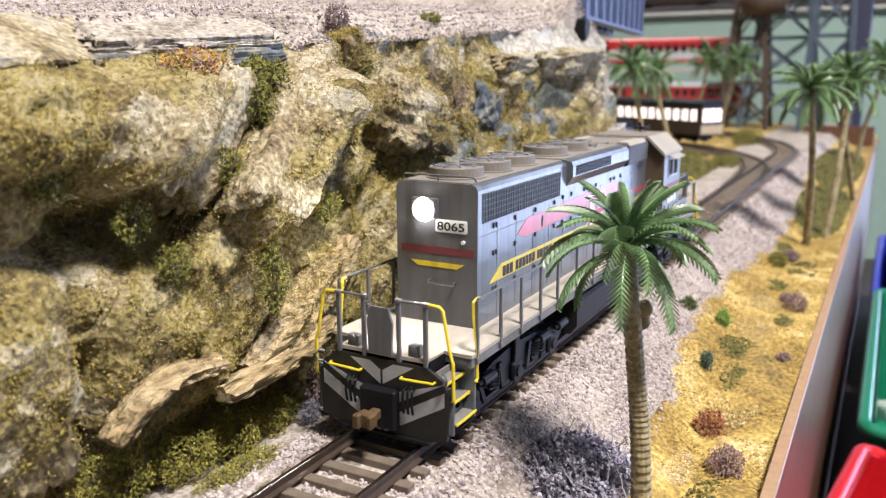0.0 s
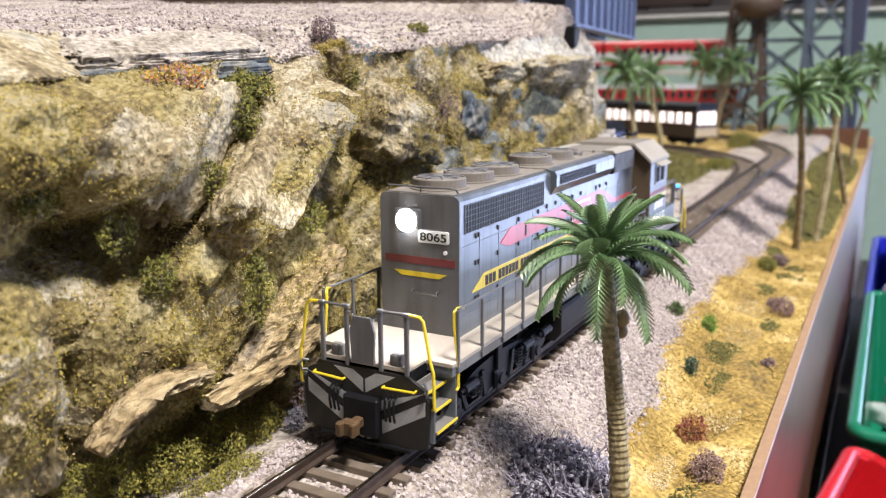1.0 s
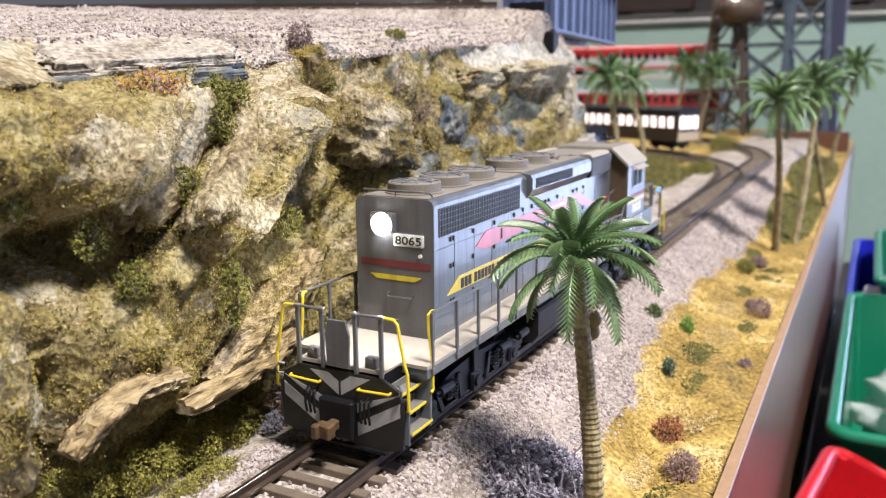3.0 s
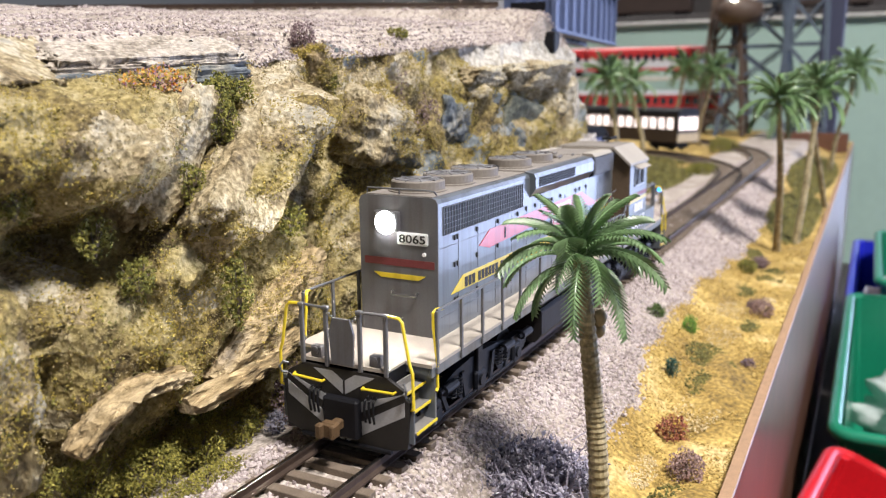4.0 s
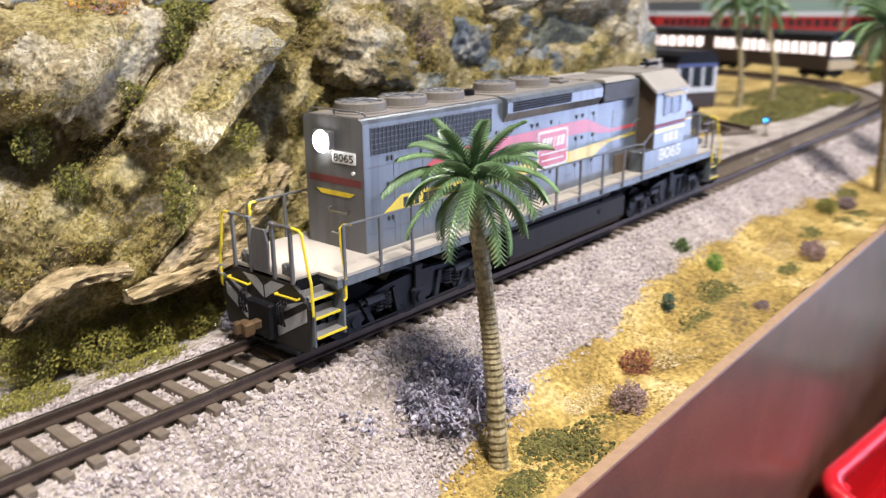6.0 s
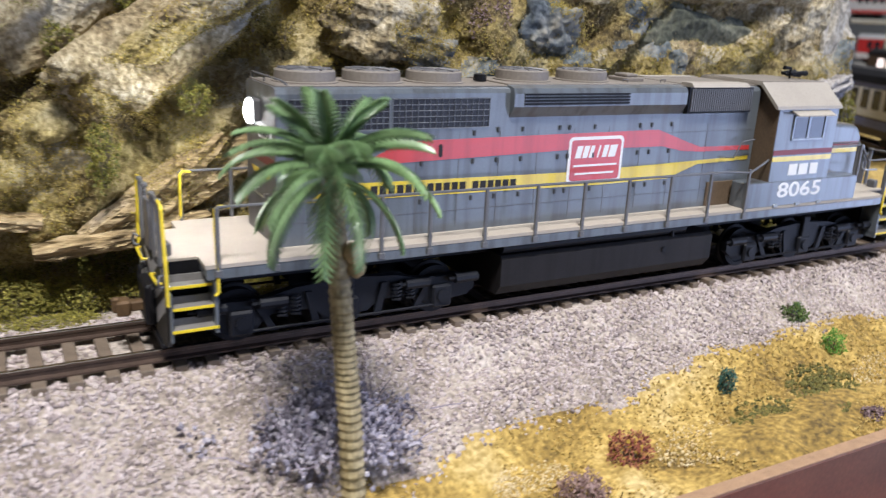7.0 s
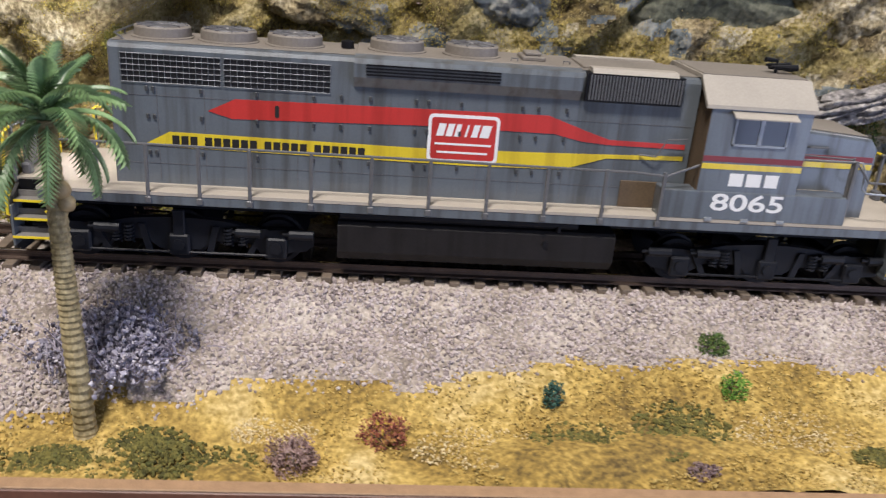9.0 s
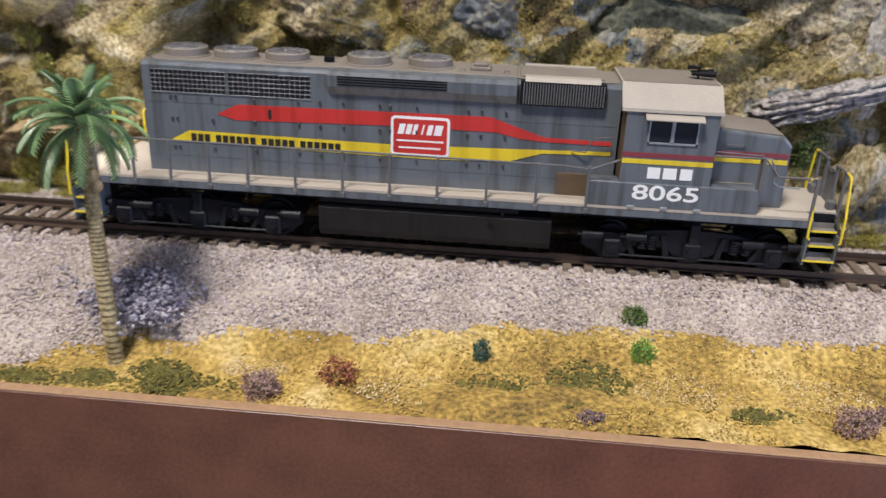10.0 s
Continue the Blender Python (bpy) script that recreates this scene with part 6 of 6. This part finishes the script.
def tower(x, y, label, m, w=60, d=40, h=260, batter=0.12):
    t = thing("trestle_tower", x, y, -6, label, "trestle", "trestle towers")
    def leg(sx, sy, z):
        return (sx * (d / 2 + batter * (h - z) * 0.5), sy * (w / 2 + batter * (h - z)), z)
    for sx in (-1, 1):
        for sy in (-1, 1):
            bm = BM()
            tube(bm, [leg(sx, sy, 0), leg(sx, sy, h)], 4.5, 4)
            part("leg", bm, m, t)
    levels = [8, 70, 135, 200, h - 4]
    for a, b in zip(levels, levels[1:]):
        for sx in (-1, 1):
            for s in (-1, 1):
                bm = BM()
                tube(bm, [leg(sx, s, a), leg(sx, -s, b)], 2.4, 4)
                part("brace", bm, m, t)
            bm = BM()
            tube(bm, [leg(sx, -1, b), leg(sx, 1, b)], 2.6, 4)
            part("strut", bm, m, t)
        for sy in (-1, 1):
            bm = BM()
            tube(bm, [leg(-1, sy, a), leg(1, sy, b)], 2.2, 4)
            part("brace", bm, m, t)
    bm = BM()
    box(bm, -d * 0.8, d * 0.8, -w * 0.7, w * 0.7, h, h + 26, 2)
    part("deck_girder", bm, m, t)


tower(1200, 62, "slate-blue steel trestle tower with crossed braces", M_TOWER, 46, 40)
tower(1150, -6, "slate-blue steel trestle tower with crossed braces", M_TOWER, 36, 40, 300, 0.05)
tower(1190, 110, "dark brown steel trestle tower", M_TOWERB, 30, 40, 240, 0.08)
bm = BM()
box(bm, 1150, 1180, -52, -22, -6, 320, 2)
part("steel_column", bm, mat("dark_blue_column", (0.05, 0.055, 0.10), 0.5), None, "dark blue steel column behind the trestle", category="column")
bm = BM()
lathe(bm, [(0, 0), (26, 2), (34, 14), (32, 30), (0, 40)], (1160, 90, 160), "z", 20)
tank_ = part("water_tank_bowl", bm, M_TOWERB, None, "rounded brown tank bowl on the trestle", True, "tank")
hl = thing("spot_lamp", 1128, 95, 196, "small bright white spot lamp on the trestle", "lamp")
bm = BM()
lathe(bm, [(0, 0), (4, 0.5), (4.5, 6), (0, 8)], (0, 0, 0), "x", 14)
part("lens", bm, M_LAMP, hl)

# ---- girder bridge from the cliff's end, upper track ----
M_GIRDER = mat("blue_plate_girder", (0.10, 0.13, 0.24), 0.45, 0.1, 0.8, 1.2, 60, 800, 0.04)
gb = thing("girder_bridge", 240, 44, 103, "blue plate girder bridge with upright ribs", "bridge", rz=7)
for yy in (0, 20):
    bm = BM()
    box(bm, 0, 180, yy - 0.8, yy + 0.8, 2, 30)
    gd = part("girder_web", bm, M_GIRDER, gb)
    for zz in (0, 30):
        bm = BM()
        box(bm, -1, 181, yy - 3.5, yy + 3.5, zz, zz + 2, 0.3)
        part("flange", bm, M_GIRDER, gd)
    for k in range(10):
        bm = BM()
        box(bm, k * 19.8, k * 19.8 + 1.6, yy - 3, yy + 3, 2, 30)
        part("rib", bm, M_GIRDER, gd)
bm = BM()
box(bm, -2, 182, 2, 19, 10, 14)
part("bridge_deck", bm, M_BLACK, gb)
bm = BM()
box(bm, -6, 6, -4, 24, -10, 0, 0.8)
part("bearing_block", bm, M_BLACK, gb)
track("upper model track on the gravel plateau", [(70, 385), (119, 290), (176, 182), (236, 70)], 117.2, True, 7.0)

# ---- far edge of the layout, window in the hall wall ----
eb = thing("end_board", 1105, -40, -30, "brown end board across the layout", "board", kind="structure")
bm = BM()
box(bm, 0, 5, -31, 60, 0, 36, 0.4)
part("panel", bm, M_FASCIA, eb)
for k, (x, y, turn) in enumerate(((2985, -1550, 0), (1950, -2585, -90))):
    wn = thing(f"window_{k + 1}", x, y, 100, "tall bright hall window with a white frame", "window", kind="structure", rz=turn)
    bm = BM()
    for a, b, c, d in ((-800, 800, 850, 900), (-800, 800, -900, -850), (-800, -750, -850, 850), (750, 800, -850, 850)):
        box(bm, -12, 10, a, b, c, d, 3)
    part("window_frame", bm, M_SHELF, wn)

# ---- storage bins beside the layout ----
M_BINS = {"green": mat("green_bin_plastic", (0.01, 0.20, 0.11), 0.3, 0, 0.85, 1.1, 20, 400, 0.03, coat=0.3),
          "red": mat("red_bin_plastic", (0.55, 0.012, 0.02), 0.3, 0, 0.85, 1.1, 20, 400, 0.03, coat=0.3),
          "blue": mat("blue_bin_plastic", (0.02, 0.03, 0.55), 0.3, 0, 0.85, 1.1, 20, 400, 0.03, coat=0.3)}


def storage_bin(x, y, z, w, l, h, colour, label, rz=0.0, rx=0.0):
    """An open tapered bin with a rolled rim; the corner at (x, y), rim at z."""
    b = thing("storage_bin", x, y, z - h, label, "storage bin", "storage bins", rz=rz)
    b.matrix_world = pose(x * K, y * K, z * K, rx, 0, rz) @ pose(0, 0, -h * K)
    m = M_BINS[colour]
    t = 2.5
    bm = BM()
    g = 0.07 * h
    out_t = [(0, 0), (l, 0), (l, -w), (0, -w)]
    out_b = [(g, -g), (l - g, -g), (l - g, -w + g), (g, -w + g)]
    in_t = [(t, -t), (l - t, -t), (l - t, -w + t), (t, -w + t)]
    in_b = [(g + t, -g - t), (l - g - t, -g - t), (l - g - t, -w + g + t), (g + t, -w + g + t)]
    A = [bm.verts.new((*p, h)) for p in out_t]
    B = [bm.verts.new((*p, 0)) for p in out_b]
    C = [bm.verts.new((*p, h)) for p in in_t]
    D = [bm.verts.new((*p, t)) for p in in_b]
    for k in range(4):
        j = (k + 1) % 4
        bm.faces.new((A[k], A[j], B[j], B[k])), bm.faces.new((C[k], C[j], D[j], D[k])), bm.faces.new((A[k], A[j], C[j], C[k]))
    bm.faces.new(B), bm.faces.new(D)
    bmesh.ops.bevel(bm, geom=[e for e in bm.edges if abs(e.verts[0].co.z - e.verts[1].co.z) > h * 0.5], offset=4, segments=3, affect="EDGES")
    part("tub", bm, m, b)
    bm = BM()
    pts = []
    rr = 8
    for cx_, cy_, a0 in ((l - rr, -rr, 0), (rr, -rr, 90), (rr, -w + rr, 180), (l - rr, -w + rr, 270)):
        pts += [(cx_ + (rr + 2) * math.cos(radians(a0 + 90 * k / 5)), cy_ + (rr + 2) * math.sin(radians(a0 + 90 * k / 5)), h - 2) for k in range(6)]
    tube(bm, pts + [pts[0]], 4.2, 10)
    part("rim", bm, m, b, "rolled rim", True)
    return b


storage_bin(322, -96, -107, 190, 312, 115, "green", "glossy green plastic bin holding clear bags")
storage_bin(668, -95, -124, 225, 330, 98, "blue", "glossy blue plastic bin with a green one inside")
storage_bin(700, -118, -106, 180, 270, 113, "green", "glossy green plastic bin with white packing")
storage_bin(213, -84.5, -111, 150, 92, 60, "red", "glossy red plastic bin tilted beside a green one", -7.7, 20.0)
shelf = thing("bin_shelf", 0, 0, -222, "dark low shelf under the bins", "shelf", kind="structure")
bm = BM()
box(bm, -460, 1330, -420, -76, -14, 0, 1)
part("shelf_board", bm, M_DARKSHELF, shelf)
for xx in (-440, 400, 1300):
    bm = BM()
    box(bm, xx, xx + 30, -410, -380, -778, -14, 1)
    part("shelf_leg", bm, M_DARKSHELF, shelf)
M_BAG = mat("clear_plastic_bag", (0.72, 0.74, 0.74), 0.12, 0, 0.8, 1.1, 30, 300, 0.3, 0.001)
for x, y, z, a, b, c, sd in ((460, -180, -160, 110, 60, 42, 3.0), (400, -190, -175, 60, 60, 45, 5.0), (730, -200, -155, 90, 70, 42, 7.0)):
    rock(x, y, z, a, b, c, M_BAG, "crumpled clear plastic bag in a bin", (5, 4, 20), sd, 0.55, 0.0, "plastic_bag")
